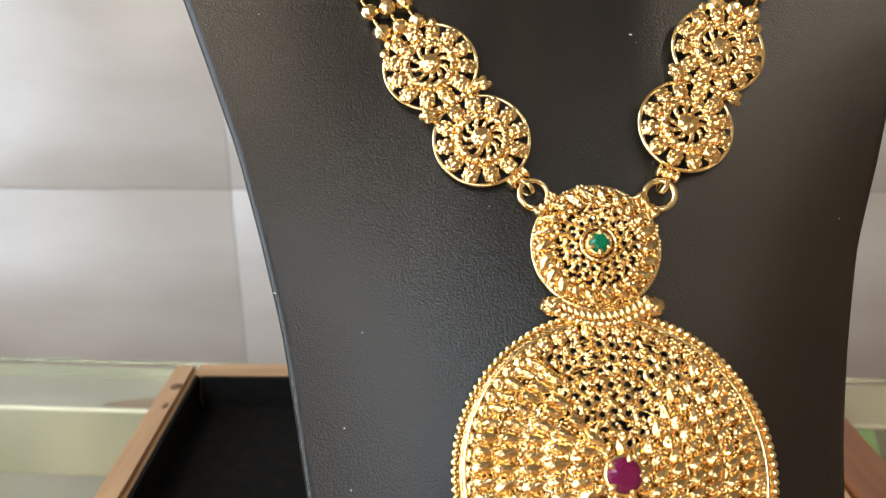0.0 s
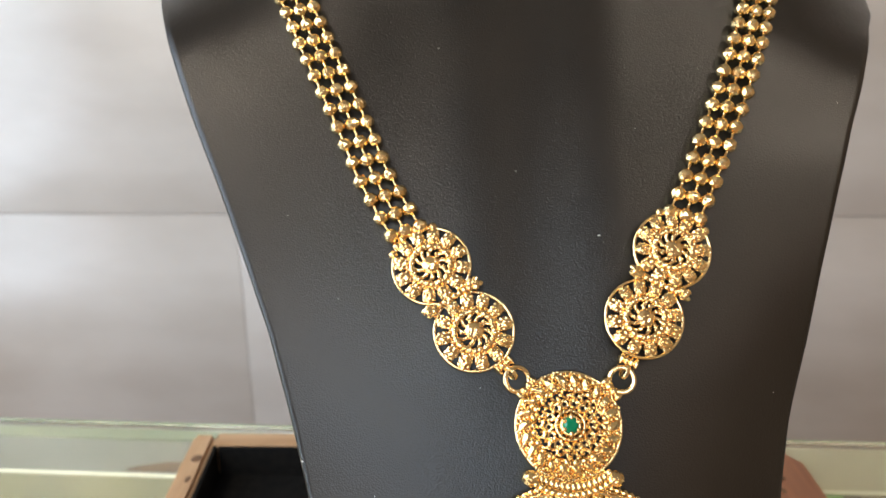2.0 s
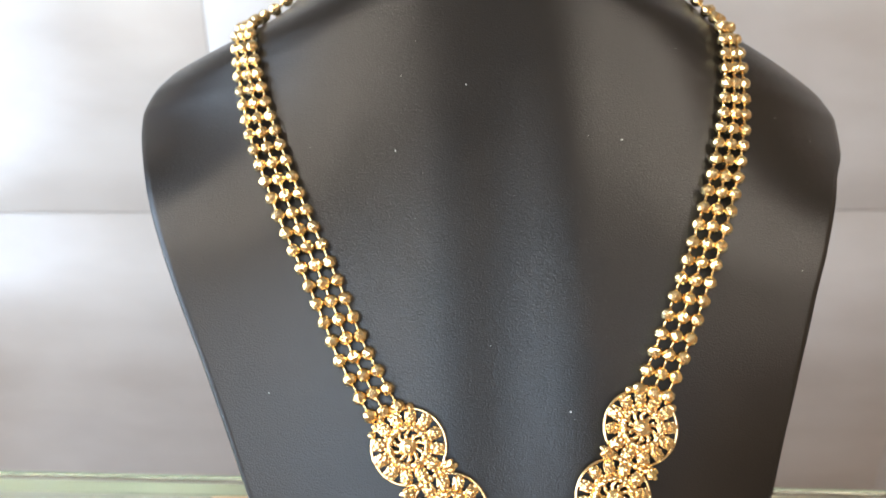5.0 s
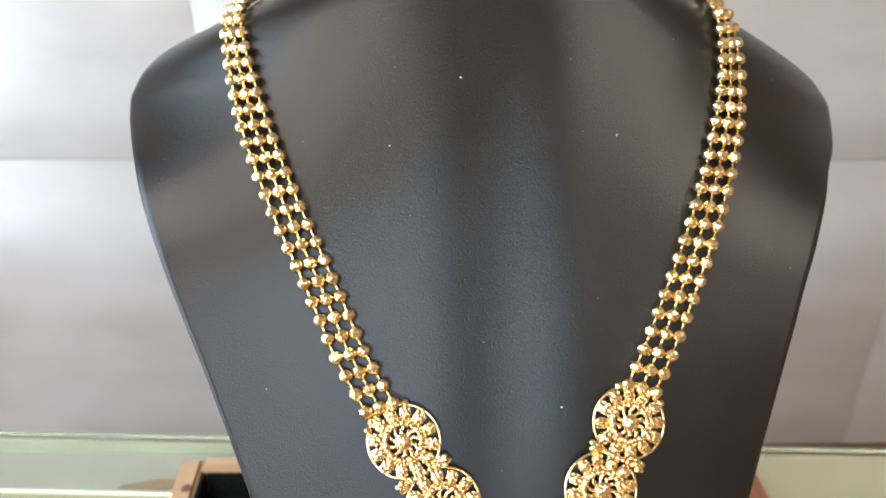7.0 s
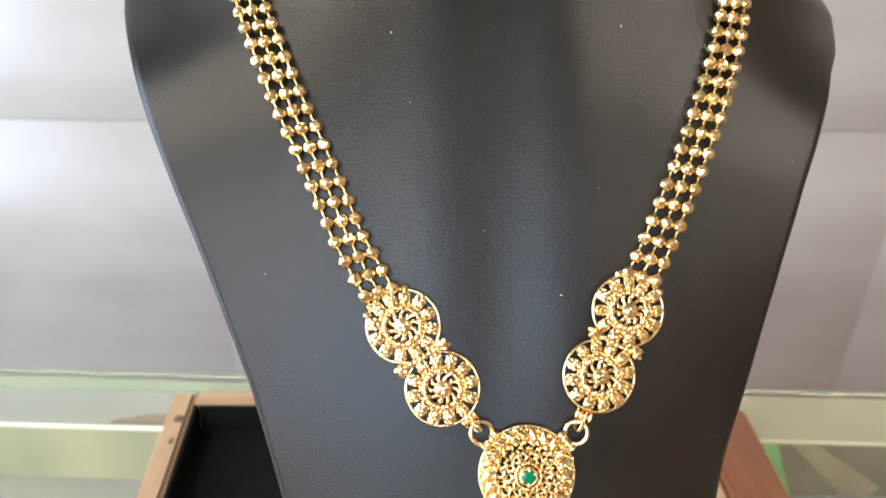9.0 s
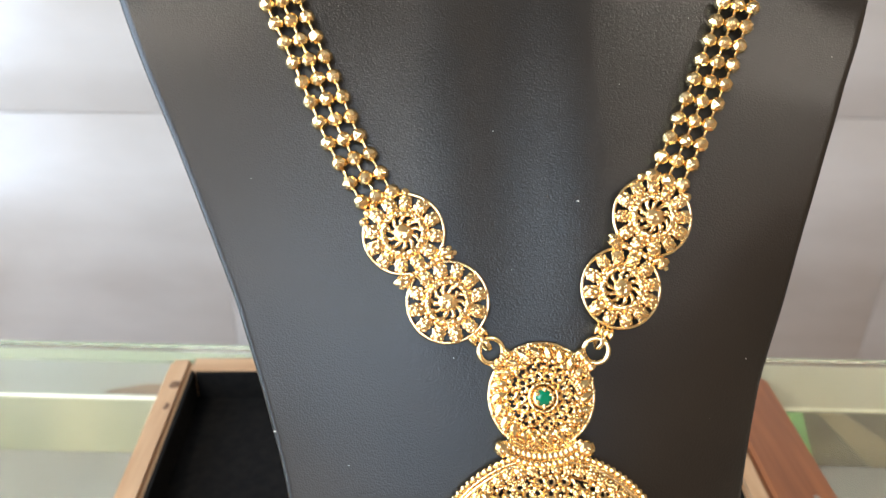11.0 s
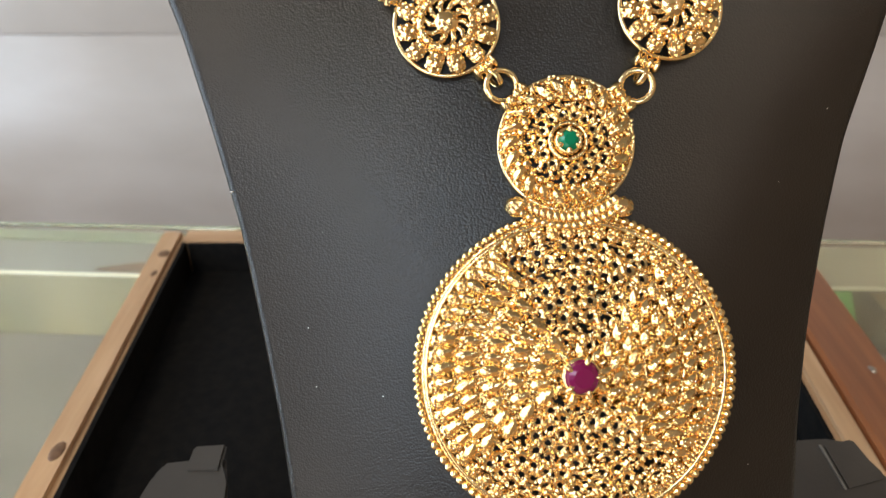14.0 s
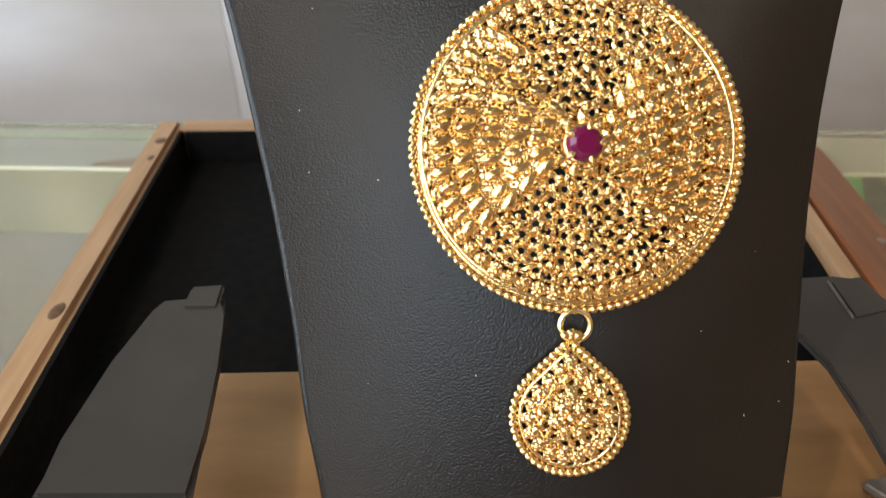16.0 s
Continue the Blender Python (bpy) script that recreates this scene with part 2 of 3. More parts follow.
tile_bm = boxed(0.0006, TW - 0.0006, 0, 0.011, 0.0008, TH - 0.0008, bevel=0.0006)
first_tile = None
for ix in range(-1, 2):
    for iz in range(-2, 4):
        x0, z0 = JX + ix * TW, JZ + iz * TH
        if z0 + TH < 0.1 or z0 > 3.1:
            continue
        if first_tile is None:
            first_tile = part("tile", tile_bm, TILE, wall)
            first_tile.matrix_basis = pose(x0, YW, z0)
        else:
            again(first_tile, pose(x0, YW, z0))

# ---------------------------------------------------------------- the glass counter
SK = radians(-2.4)


def counter_pose():
    return Matrix.Translation((0.0, 0.398, G)) @ Matrix.Rotation(SK, 4, "Z")


counter = structure(new("counter"), "glass-topped shop counter with pale laminate frame", "counter")
counter.matrix_basis = counter_pose()
top = part("glass_top", boxed(-0.95, 0.95, -0.62, 0.0, -0.008, 0.0, bevel=0.0008), GLASS, counter, "greenish clear glass sheet", smooth=False)
top.visible_shadow = False
part("glass_edge", boxed(-0.95, 0.95, 0.0002, 0.0012, -0.0078, -0.0004), GLASS_EDGE, counter, "green ground glass edge", smooth=False)
part("rail", boxed(-0.95, 0.14, -0.048, -0.001, -0.052, -0.0105), RAIL, counter, "grey-green laminate rail", smooth=False)
part("rail", boxed(0.14, 0.95, -0.0455, -0.001, -0.052, -0.0092), KHAKI, counter, "khaki laminate rail", smooth=False)
# Thin strip whose colour stands in for shade at the glass edge.
part("glass_shade", boxed(-0.95, 0.05, -0.0125, -0.0012, -0.0104, -0.0092), GLASS_SHADE, counter, "grey-green strip painted as shade of the glass edge", smooth=False)
# Brown patch painted on the rail in place of the tray's reflection.
patch = prism(bmesh.new(), [(-0.1960, -0.0460), (-0.1500, -0.0460), (-0.1500, -0.0360), (-0.1725, -0.0364), (-0.1940, -0.0430)], -0.0104, -0.0098)
part("reflection_patch", patch, TRAY_REFLECTION, counter, "brown patch painted as the reflection of the tray", smooth=False)
part("edge_strip", boxed(0.14, 0.95, -0.0478, -0.0458, -0.0104, -0.0086), CREAM, counter, "dull cream edge strip", smooth=False)
part("edge_strip", boxed(-0.95, 0.14, -0.0498, -0.0482, -0.0116, -0.0102), ALU, counter, "bright cream edge strip", smooth=False)
part("front_panel", boxed(-0.95, 0.14, -0.0510, -0.0484, -0.0535, -0.0118), PALE, counter, "pale yellow-green laminate", smooth=False)


def panel(name, outline, y0, y1, mat, label):
    b = prism(bmesh.new(), outline, y0, y1)
    bmesh.ops.transform(b, matrix=Matrix(((1, 0, 0, 0), (0, 0, 1, 0), (0, 1, 0, 0), (0, 0, 0, 1))), verts=b.verts)
    bmesh.ops.recalc_face_normals(b, faces=b.faces)
    return part(name, b, mat, counter, label, smooth=False)


panel("front_panel", [(0.14, -0.0100), (0.236, -0.0100), (0.254, -0.0525), (0.14, -0.0525)], -0.0500, -0.0487, GREEN_CARD, "green card panel")
panel("printed_stripe", [(0.246, -0.0104), (0.262, -0.0104), (0.312, -0.0440), (0.305, -0.0522), (0.290, -0.0522)], -0.0495, -0.0487, STRIPE, "tan printed stripe")
part("front_panel", boxed(0.1402, 0.95, -0.0485, -0.0460, -0.0525, -0.0100), BROWN_CARD, counter, "brown patterned panel", smooth=False)
part("shelf", boxed(-0.95, 0.95, -0.62, -0.001, -0.072, -0.054), SHELF, counter, "grey paper-lined shelf", smooth=False)
part("body", boxed(-0.95, 0.95, -0.62, -0.03, -G, -0.0725), DARK_WOOD, counter, "dark wooden cabinet body", smooth=False)

# ---------------------------------------------------------------- the wooden tray
ZR = EYE - 0.181
tray = tagged(new("display_tray"), "shallow pine tray lined with black felt on the glass counter", "tray")
tray.matrix_basis = Matrix.Translation((0, 0, G + 0.0006))
HT = ZR - G - 0.0006
part("bottom", prism(bmesh.new(), [(-0.0995, -0.135), (0.128, -0.135), (0.1572, 0.3390), (-0.1330, 0.3390)], 0.0, 0.0075), FELT, tray, "black felt lining", smooth=False)


def side_profile(sign, x_in, x_top, x_out, y0, y1):
    bm = bmesh.new()
    prism(bm, [(x_in, 0), (x_out, 0), (x_top, HT), (x_in, HT)], y0, y1)
    bmesh.ops.transform(bm, matrix=Matrix(((1, 0, 0, 0), (0, 0, 1, 0), (0, 1, 0, 0), (0, 0, 0, 1))), verts=bm.verts)
    bmesh.ops.recalc_face_normals(bm, faces=bm.faces)
    return bm


# left side stands upright, right side carries a sloping red-brown moulding
Y0, Y1 = -0.145, 0.351
KL, KR = 0.069, 0.062


def xl(x, y):
    """Left side line: the tray narrows towards its front."""
    return x + KL * (Y1 - y)


def xr(x, y):
    return x - KR * (Y1 - y)


def rail_bm(x0, x1, shift, z0, z1, bevel=0.0024):
    return prism(bmesh.new(), [(shift(x0, Y0), Y0), (shift(x1, Y0), Y0), (shift(x1, Y1), Y1), (shift(x0, Y1), Y1)], z0, z1, bevel)


part("side_rail", rail_bm(-0.1480, -0.1345, xl, 0, HT), PINE, tray, "pale pine rail with knots", smooth=False)
part("side_rail", rail_bm(0.1593, 0.1712, xr, 0, HT), PINE, tray, "pale pine rail", smooth=False)
mould = side_profile(1, 0.1714, 0.1737, 0.2200, Y0, 0.362)
for vert in mould.verts:
    vert.co.x = xr(vert.co.x, vert.co.y)
part("moulding", mould, RED_WOOD, tray, "sloping red-brown varnished moulding", smooth=False)
part("end_rail", box(bmesh.new(), -0.1334, 0.1583, 0.3395, Y1, 0, HT, bevel=0.0012), PINE_X, tray, "pale pine rail", smooth=False)
part("end_rail", box(bmesh.new(), -0.0990, 0.1275, Y0, Y0 + 0.012, 0, HT, bevel=0.0012), PINE_X, tray, "pale pine rail", smooth=False)
part("lining", rail_bm(-0.1343, -0.1322, xl, 0.0077, HT - 0.0015, 0), FELT, tray, "black felt lining", smooth=False)
part("lining", rail_bm(0.1570, 0.1591, xr, 0.0077, HT - 0.0015, 0), FELT, tray, "black felt lining", smooth=False)
part("lining", boxed(-0.1300, 0.1530, 0.3370, 0.3392, 0.0077, HT - 0.0015), FELT, tray, "black felt lining", smooth=False)
for x, y, sx, sy in ((-0.1290, 0.1887, 0.0026, 0.0048), (-0.1380, 0.325, 0.0030, 0.0035), (-0.1365, 0.306, 0.0014, 0.003)):
    bm = bmesh.new()
    ball(bm, (x, y, HT), 1.0, (sx, sy, 0.0004), sub=2)
    part("knot", bm, KNOT, tray, "dark knot in the pine")
for x, y in ((0.196, 0.2532), (0.187, 0.322), (0.180, 0.306)):
    bm = bmesh.new()
    z = HT * (xr(0.2200, y) - x) / (0.2200 - 0.1737)
    ball(bm, (x, y, z), 1.0, (0.0022, 0.0024, 0.0012), sub=2)
    part("nail", bm, STEEL if y < 0.26 else KNOT, tray, "sunk nail head")

board = tagged(link_mesh("plywood_board", prism(bmesh.new(), [(-0.080, -0.12), (xr(0.1555, -0.12), -0.12), (xr(0.1555, 0.1625), 0.1625), (-0.080, 0.1568)], G + 0.0085, ZR + 0.0010, 0.0008), BOARD, smooth=False), "light brown plywood board laid in the tray", "board")

clip = tagged(link_mesh("metal_clip", prism(bmesh.new(), [(0.1145, 0.1128), (0.1160, 0.1142), (0.1300, 0.1168), (0.1300, 0.1040), (0.1215, 0.1050)], ZR + 0.0012, ZR + 0.0042, 0.0010), STEEL, smooth=False), "grey metal clip lying on the plywood board", "clip")

# ---------------------------------------------------------------- the bust
LEAN_BACK = radians(31)
BO = Vector((0.0, 0.0606501, EYE - 0.181))
BV, BW = Vector((0, math.sin(LEAN_BACK), math.cos(LEAN_BACK))), Vector((0, -math.cos(LEAN_BACK), math.sin(LEAN_BACK)))
BUST = Matrix(((1, BV.x, BW.x, BO.x), (0, BV.y, BW.y, BO.y), (0, BV.z, BW.z, BO.z), (0, 0, 0, 1)))
# rows of height, left edge, right edge, depth by which the left and the right edge fall back
PROFILE = [
    (0.0426, -0.0169, 0.0775, 0.0030, 0.0045), (0.0600, -0.0203, 0.0806, 0.0030, 0.0078), (0.0800, -0.0226, 0.0822, 0.0036, 0.0090), (0.1000, -0.0258, 0.0838, 0.0036, 0.0105), (0.1200, -0.0298, 0.0861, 0.0040, 0.0108),
    (0.1400, -0.0339, 0.0893, 0.0030, 0.0105), (0.1600, -0.0395, 0.0930, 0.0015, 0.0088), (0.1800, -0.0458, 0.0991, 0.0010, 0.0070), (0.2000, -0.0538, 0.1042, 0.0010, 0.0040), (0.2200, -0.0621, 0.1099, 0.0014, 0.0018),
    (0.2400, -0.0710, 0.1165, 0.0014, 0.0016), (0.2600, -0.0795, 0.1253, 0.0022, 0.0050), (0.2800, -0.0882, 0.1356, 0.0105, 0.0166), (0.2900, -0.0931, 0.1433, 0.0200, 0.0275), (0.3000, -0.0978, 0.1484, 0.0338, 0.0415),
    (0.3100, -0.1007, 0.1519, 0.0405, 0.0465), (0.3200, -0.0986, 0.1490, 0.0425, 0.0495), (0.3280, -0.0923, 0.1422, 0.0435, 0.0508), (0.3340, -0.0828, 0.1333, 0.0438, 0.0515), (0.3390, -0.0720, 0.1215, 0.0440, 0.0520),
    (0.3450, -0.0616, 0.1150, 0.0440, 0.0500), (0.3520, -0.0520, 0.1030, 0.0430, 0.0460), (0.3600, -0.0455, 0.0945, 0.0410, 0.0410), (0.3750, -0.0400, 0.0880, 0.0400, 0.0400), (0.4000, -0.0375, 0.0850, 0.0400, 0.0400),
]
PV, PL, PR, PDL, PDR = ([p[n] for p in PROFILE] for n in range(5))
FINE = np.linspace(-0.02, 0.46, 961)


def softened(values, sigma):
    """The profile as a smooth curve."""
    k = np.arange(-100, 101) * 0.0005
    weight = np.exp(-0.5 * (k / sigma) ** 2)
    rough = np.interp(FINE, PV, values)
    return np.convolve(np.pad(rough, 100, mode="edge"), weight / weight.sum(), mode="valid")


SL, SR, SDL, SDR = softened(PL, 0.0022), softened(PR, 0.0022), softened(PDL, 0.0115), softened(PDR, 0.0115)


def bust_edges(v):
    return float(np.interp(v, FINE, SL)), float(np.interp(v, FINE, SR))


def bust_w(u, v):
    """Height of the padded front over its middle plane."""
    a, b = bust_edges(v)
    s = max(-1.0, min(1.0, (2 * u - a - b) / (b - a)))
    up = max(0.0, min(1.0, (v - 0.15) / 0.05)) * max(0.0, min(1.0, (0.345 - v) / 0.05))
    folds = 0.00065 * math.sin(2 * math.pi * (u - 0.036) / 0.043) * math.exp(-(((u - 0.024) / 0.034) ** 2)) * up
    back = -0.9 * max(0.0, v - 0.350) ** 1.5
    return -float(np.interp(v, FINE, SDL if s < 0 else SDR)) * abs(s) ** 2.4 + folds + back


bust = tagged(new("necklace_bust"), "black leatherette jewellery display bust leaning back on its stand", "display bust")
bust.matrix_basis = BUST
bm = bmesh.new()
vs = sorted(set(np.linspace(0.0426, 0.40, 90).tolist() + [0.0430, 0.0436, 0.0444] + np.linspace(0.30, 0.36, 40).tolist()))
NS = 48
rows_ = []
for v in vs:
    a, b = bust_edges(v)
    c, h = (a + b) / 2, (b - a) / 2
    line = []
    for k in range(NS + 1):
        s = -1 + 2 * k / NS
        s = math.copysign(1 - (1 - abs(s)) ** 1.25, s)
        u = c + s * (h - 0.0010)
        line.append((u, v, bust_w(u, v)))
    e, f = bust_w(c + h, v), bust_w(c - h, v)
    line += [(c + h, v, e - 0.0022), (c + h, v, e - 0.0045), (c + h - 0.002, v, e - 0.0060)]
    for k in range(1, 8):
        s = 1 - 2 * k / 8
        line.append((c + s * (h - 0.002), v, bust_w(c + s * h, v) - 0.0075))
    line += [(c - h + 0.002, v, f - 0.0060), (c - h, v, f - 0.0045), (c - h, v, f - 0.0022)]
    rows_.append([bm.verts.new(p) for p in line])
for r0, r1 in zip(rows_, rows_[1:]):
    n = len(r0)
    for k in range(n):
        bm.faces.new((r0[k], r0[(k + 1) % n], r1[(k + 1) % n], r1[k]))
bm.faces.new(rows_[0][::-1])
bm.faces.new(rows_[-1])
bmesh.ops.recalc_face_normals(bm, faces=bm.faces)
part("padded_front", bm, LEATHER, bust, "black grained leatherette")

# the stand: two flat arms beside the bust, its feet and a strut behind
INV = BUST.inverted()
ZA = EYE - 0.149


def stand_part(name, outline, z0, z1, mat=CARD, bevel=0.0008, label=""):
    b = prism(bmesh.new(), outline, z0, z1, bevel)
    bmesh.ops.transform(b, matrix=INV, verts=b.verts)
    return part(name, b, mat, bust, label, smooth=False)


stand_part("arm", [(-0.0789, 0.0880), (-0.0446, 0.0880), (-0.0470, 0.1066), (-0.0495, 0.1269), (-0.0530, 0.1469), (-0.0560, 0.1575), (-0.0728, 0.1550), (-0.0750, 0.1500), (-0.0772, 0.1291), (-0.0788, 0.1034)], ZA - 0.003, ZA, bevel=0.0014, label="flat grey-black card arm")
stand_part("tab", [(-0.0659, 0.1500), (-0.0556, 0.1500), (-0.0564, 0.1612), (-0.0659, 0.1603)], ZA - 0.001, ZA + 0.0006, label="folded card tab")
stand_part("front_lip", [(-0.0789, 0.0830), (-0.0446, 0.0830), (-0.0446, 0.0879), (-0.0789, 0.0879)], ZR + 0.0012, ZA - 0.0006, label="turned-down card lip")
stand_part("arm", [(0.1030, 0.0880), (0.1376, 0.0880), (0.1370, 0.1034), (0.1345, 0.1291), (0.1318, 0.1520), (0.1298, 0.1638), (0.1216, 0.1640), (0.0600, 0.1600), (0.0600, 0.1480), (0.0987, 0.1455), (0.1040, 0.1390), (0.1066, 0.1282), (0.1055, 0.1100)], ZA - 0.003, ZA, bevel=0.0014, label="flat grey-black card arm")
stand_part("tab", [(0.1192, 0.1612), (0.1298, 0.1640), (0.1318, 0.1480), (0.1188, 0.1440)], ZA - 0.001, ZA + 0.0004, label="folded card tab")
# Highlight on the fold, put in as a strip of paler colour.
stand_part("crease", [(0.1186, 0.1612), (0.1192, 0.1613), (0.1188, 0.1448), (0.1184, 0.1448)], ZA - 0.0005, ZA + 0.0005, CARD_EDGE, 0.0, "pale strip painted as the highlight along the card fold")
stand_part("front_lip", [(0.1030, 0.0830), (0.1376, 0.0830), (0.1376, 0.0879), (0.1030, 0.0879)], ZR + 0.0012, ZA - 0.0006, label="turned-down card lip")
cord = tube(bmesh.new(), [(0.1060 - 0.0026 * (k / 40) ** 2, 0.1110 - 0.023 * k / 40, ZA - 0.0006) for k in range(41)], 0.0006, closed=False, sides=6, wave=0.3, waves=20)
bmesh.ops.transform(cord, matrix=INV, verts=cord.verts)
part("cord", cord, CARD, bust, "thin twisted dark cord along the card edge", smooth=False)
stand_part("foot_block", [(-0.008, 0.0900), (0.066, 0.0900), (0.066, 0.0990), (-0.008, 0.0990)], ZR + 0.0012, EYE - 0.144, FELT, label="black foot under the bust")
stand_part("strut", [(0.010, 0.160), (0.050, 0.160), (0.050, 0.166), (0.010, 0.166)], ZR + 0.0012, EYE - 0.030, FELT, label="black rear strut")

# ---------------------------------------------------------------- the necklace
necklace = tagged(new("gold_necklace"), "gold filigree necklace with round pendant on a black bust", "necklace")
necklace.matrix_basis = BUST


def on_bust(u, v, lift=0.0, turn=0.0):
    """A pose lying on the bust's front at u, v."""
    d = 0.0015
    du = Vector((2 * d, 0, bust_w(u + d, v) - bust_w(u - d, v))).normalized()
    dv = Vector((0, 2 * d, bust_w(u, v + d) - bust_w(u, v - d))).normalized()
    w = du.cross(dv).normalized()
    dv = w.cross(du)
    m = Matrix(((du.x, dv.x, w.x, u), (du.y, dv.y, w.y, v), (du.z, dv.z, w.z, bust_w(u, v)), (0, 0, 0, 1)))
    return m @ Matrix.Translation((0, 0, lift)) @ Matrix.Rotation(turn, 4, "Z")


def spin(angle, radius=0.0, z=0.0, twist=0.0, tilt=0.0):
    return Matrix.Rotation(angle, 4, "Z") @ Matrix.Translation((radius, 0, z)) @ Matrix.Rotation(tilt, 4, "Y") @ Matrix.Rotation(twist, 4, "Z")


class Repeat:
    """Alike pieces on one mesh."""

    def __init__(self, name, bm, mat, smooth=True):
        self.name, self.bm, self.mat, self.smooth, self.first = name, bm, mat, smooth, None

    def put(self, m, parent):
        if self.first is None:
            self.first = part(self.name, self.bm, self.mat, parent, smooth=self.smooth)
            self.first.matrix_basis = m
            return self.first
        return again(self.first, m, parent)


def faceted_ball(r, sub=2):
    b = bmesh.new()
    ball(b, (0, 0, 0), r, sub=sub)
    return b


def lumpy(l, w, h, lumps, deep, sub=3):
    """One cast blob with a granulated surface."""
    b = bmesh.new()
    ball(b, (0, 0, 0), 1.0, sub=sub)
    dirs = []
    for k in range(lumps):
        z = 0.95 - 1.15 * k / lumps
        a = k * 2.4
        q = math.sqrt(max(0, 1 - z * z))
        dirs.append(Vector((q * math.cos(a), q * math.sin(a), z)))
    for vert in b.verts:
        d = max(vert.co.normalized().dot(t) for t in dirs)
        f = 1 + deep * (max(0.0, (d - 0.80) / 0.20) ** 0.7 - 0.5)
        vert.co = Vector((vert.co.x * l, vert.co.y * w, vert.co.z * h)) * f
    return b


def flower_petal():
    """A broad cast petal, round towards the rim, set with granules."""
    b = bmesh.new()
    ball(b, (0, 0, 0.0003), 1.0, (0.0022, 0.00165, 0.00085), 0.0, 2)
    for x, y, z, r in ((0.0016, 0.0, 0.0005, 0.00062), (0.0011, 0.0010, 0.0004, 0.00062), (0.0011, -0.0010, 0.0004, 0.00062), (-0.0013, 0.0009, 0.0005, 0.00056), (-0.0013, -0.0009, 0.0005, 0.00056), (0.0003, 0.0004, 0.0010, 0.00058), (0.0003, -0.0005, 0.0010, 0.00056), (-0.0002, 0.0011, 0.0006, 0.00056), (-0.0002, -0.0011, 0.0006, 0.00056), (-0.0010, 0.0, 0.0009, 0.00062)):
        ball(b, (x, y, z), r, (1, 1, 1), x * 3000, 1)
    return b


def leaf_drop(length, width, height):
    """A plump leaf with a crest, blunt at one end, with a trail of granules along its flanks."""
    b = bmesh.new()
    chisel = random.Random(3)
    ball(b, (0, 0, 0), 1.0, sub=3)
    for vert in b.verts:
        x, y, z = vert.co
        thin = 0.92 - 0.26 * x - 0.10 * x * x
        crest = 1.0 + 0.22 * math.exp(-((y - 0.25 * x) / 0.28) ** 2) if z > 0 else 1.0
        cut = 1.0 + chisel.uniform(-0.04, 0.04)
        vert.co = Vector((x * length, y * width * thin + 0.20 * width * x * x, z * height * crest * (0.90 - 0.18 * x))) * cut
    for k in range(5):
        x = -0.8 + 0.42 * k
        ball(b, (length * x, -width * (1.0 - 0.35 * x * x), -0.0001), 0.00042, sub=1)
    for k in range(3):
        ball(b, (length * (0.80 + 0.16 * k), width * (0.50 - 0.35 * k), -0.0001), 0.00042, sub=1)
    return b


def beaded(length, r, beads):
    n = beads * 6
    pts = [(-length / 2 + length * i / n, 0, 0.0010) for i in range(n + 1)]
    b = bmesh.new()
    rings = []
    for i, p in enumerate(pts):
        q = r * (0.55 + 0.5 * abs(math.sin(math.pi * i / 6))) * (1.15 if i < 6 or i > n - 6 else 1.0)
        rings.append([b.verts.new((p[0], q * math.cos(k * math.pi / 4), p[2] + q * math.sin(k * math.pi / 4))) for k in range(8)])
    for a, c in zip(rings, rings[1:]):
        for k in range(8):
            b.faces.new((a[k], a[(k + 1) % 8], c[(k + 1) % 8], c[k]))
    b.faces.new(rings[0])
    b.faces.new(rings[-1][::-1])
    bmesh.ops.recalc_face_normals(b, faces=b.faces)
    return b


def curl_mesh(r=0.00120, wire=0.00050, turns=1.22):
    """A scroll of twisted wire."""
    b = bmesh.new()
    pts = []
    n = 20
    for i in range(n + 1):
        a = i / n * turns * 2 * math.pi
        q = r * (1 - 0.30 * i / n)
        pts.append((q * math.cos(a), q * math.sin(a), 0.00016 * math.sin(a)))
    tube(b, pts, wire, closed=False, sides=5, wave=0.28, waves=11)
    return b


def scroll_mesh():
    """An open comma-shaped scroll that ends in a grain."""
    b = bmesh.new()
    pts = []
    for i in range(17):
        a = i / 16 * 1.55 * math.pi
        q = 0.00118 * (1 - 0.42 * i / 16)
        pts.append((q * math.cos(a), q * math.sin(a) * 0.85, 0.0002 * math.sin(a)))
    tube(b, pts, 0.00052, closed=False, sides=5, wave=0.25, waves=9)
    ball(b, (*pts[0][:2], 0.0002), 0.00062, sub=1)
    return b


petal = Repeat("petal", flower_petal(), GOLD, smooth=False)
big_leaf = Repeat("leaf", leaf_drop(0.00245, 0.00140, 0.00130), GOLD, smooth=False)
small_leaf = Repeat("leaf", leaf_drop(0.00200, 0.00115, 0.00115), GOLD, smooth=False)
scroll = Repeat("scroll", scroll_mesh(), GOLD, smooth=False)
curl = Repeat("curl", curl_mesh(), GOLD, smooth=False)
granule = Repeat("granule", faceted_ball(0.00075), GOLD, smooth=False)
rim_bead = Repeat("rim_bead", faceted_ball(0.00094), GOLD_POLISHED, smooth=False)
big_granule = Repeat("granule", faceted_ball(0.00105), GOLD, smooth=False)
chain_bead = Repeat("bead", faceted_ball(0.00214, 2), GOLD_POLISHED, smooth=False)
link_bm = tube(bmesh.new(), [(0, -0.0030, 0), (0, 0, 0), (0, 0.0030, 0)], 0.00042, closed=False, sides=6)
chain_link = Repeat("link", link_bm, GOLD)
rim_small = Repeat("medallion", ring(0.0102, 0.00050, 0.0006, 56), GOLD_POLISHED)
inner_small = Repeat("inner_ring", ring(0.0051, 0.00100, 0.0013, 66, wave=0.22, waves=22), GOLD)
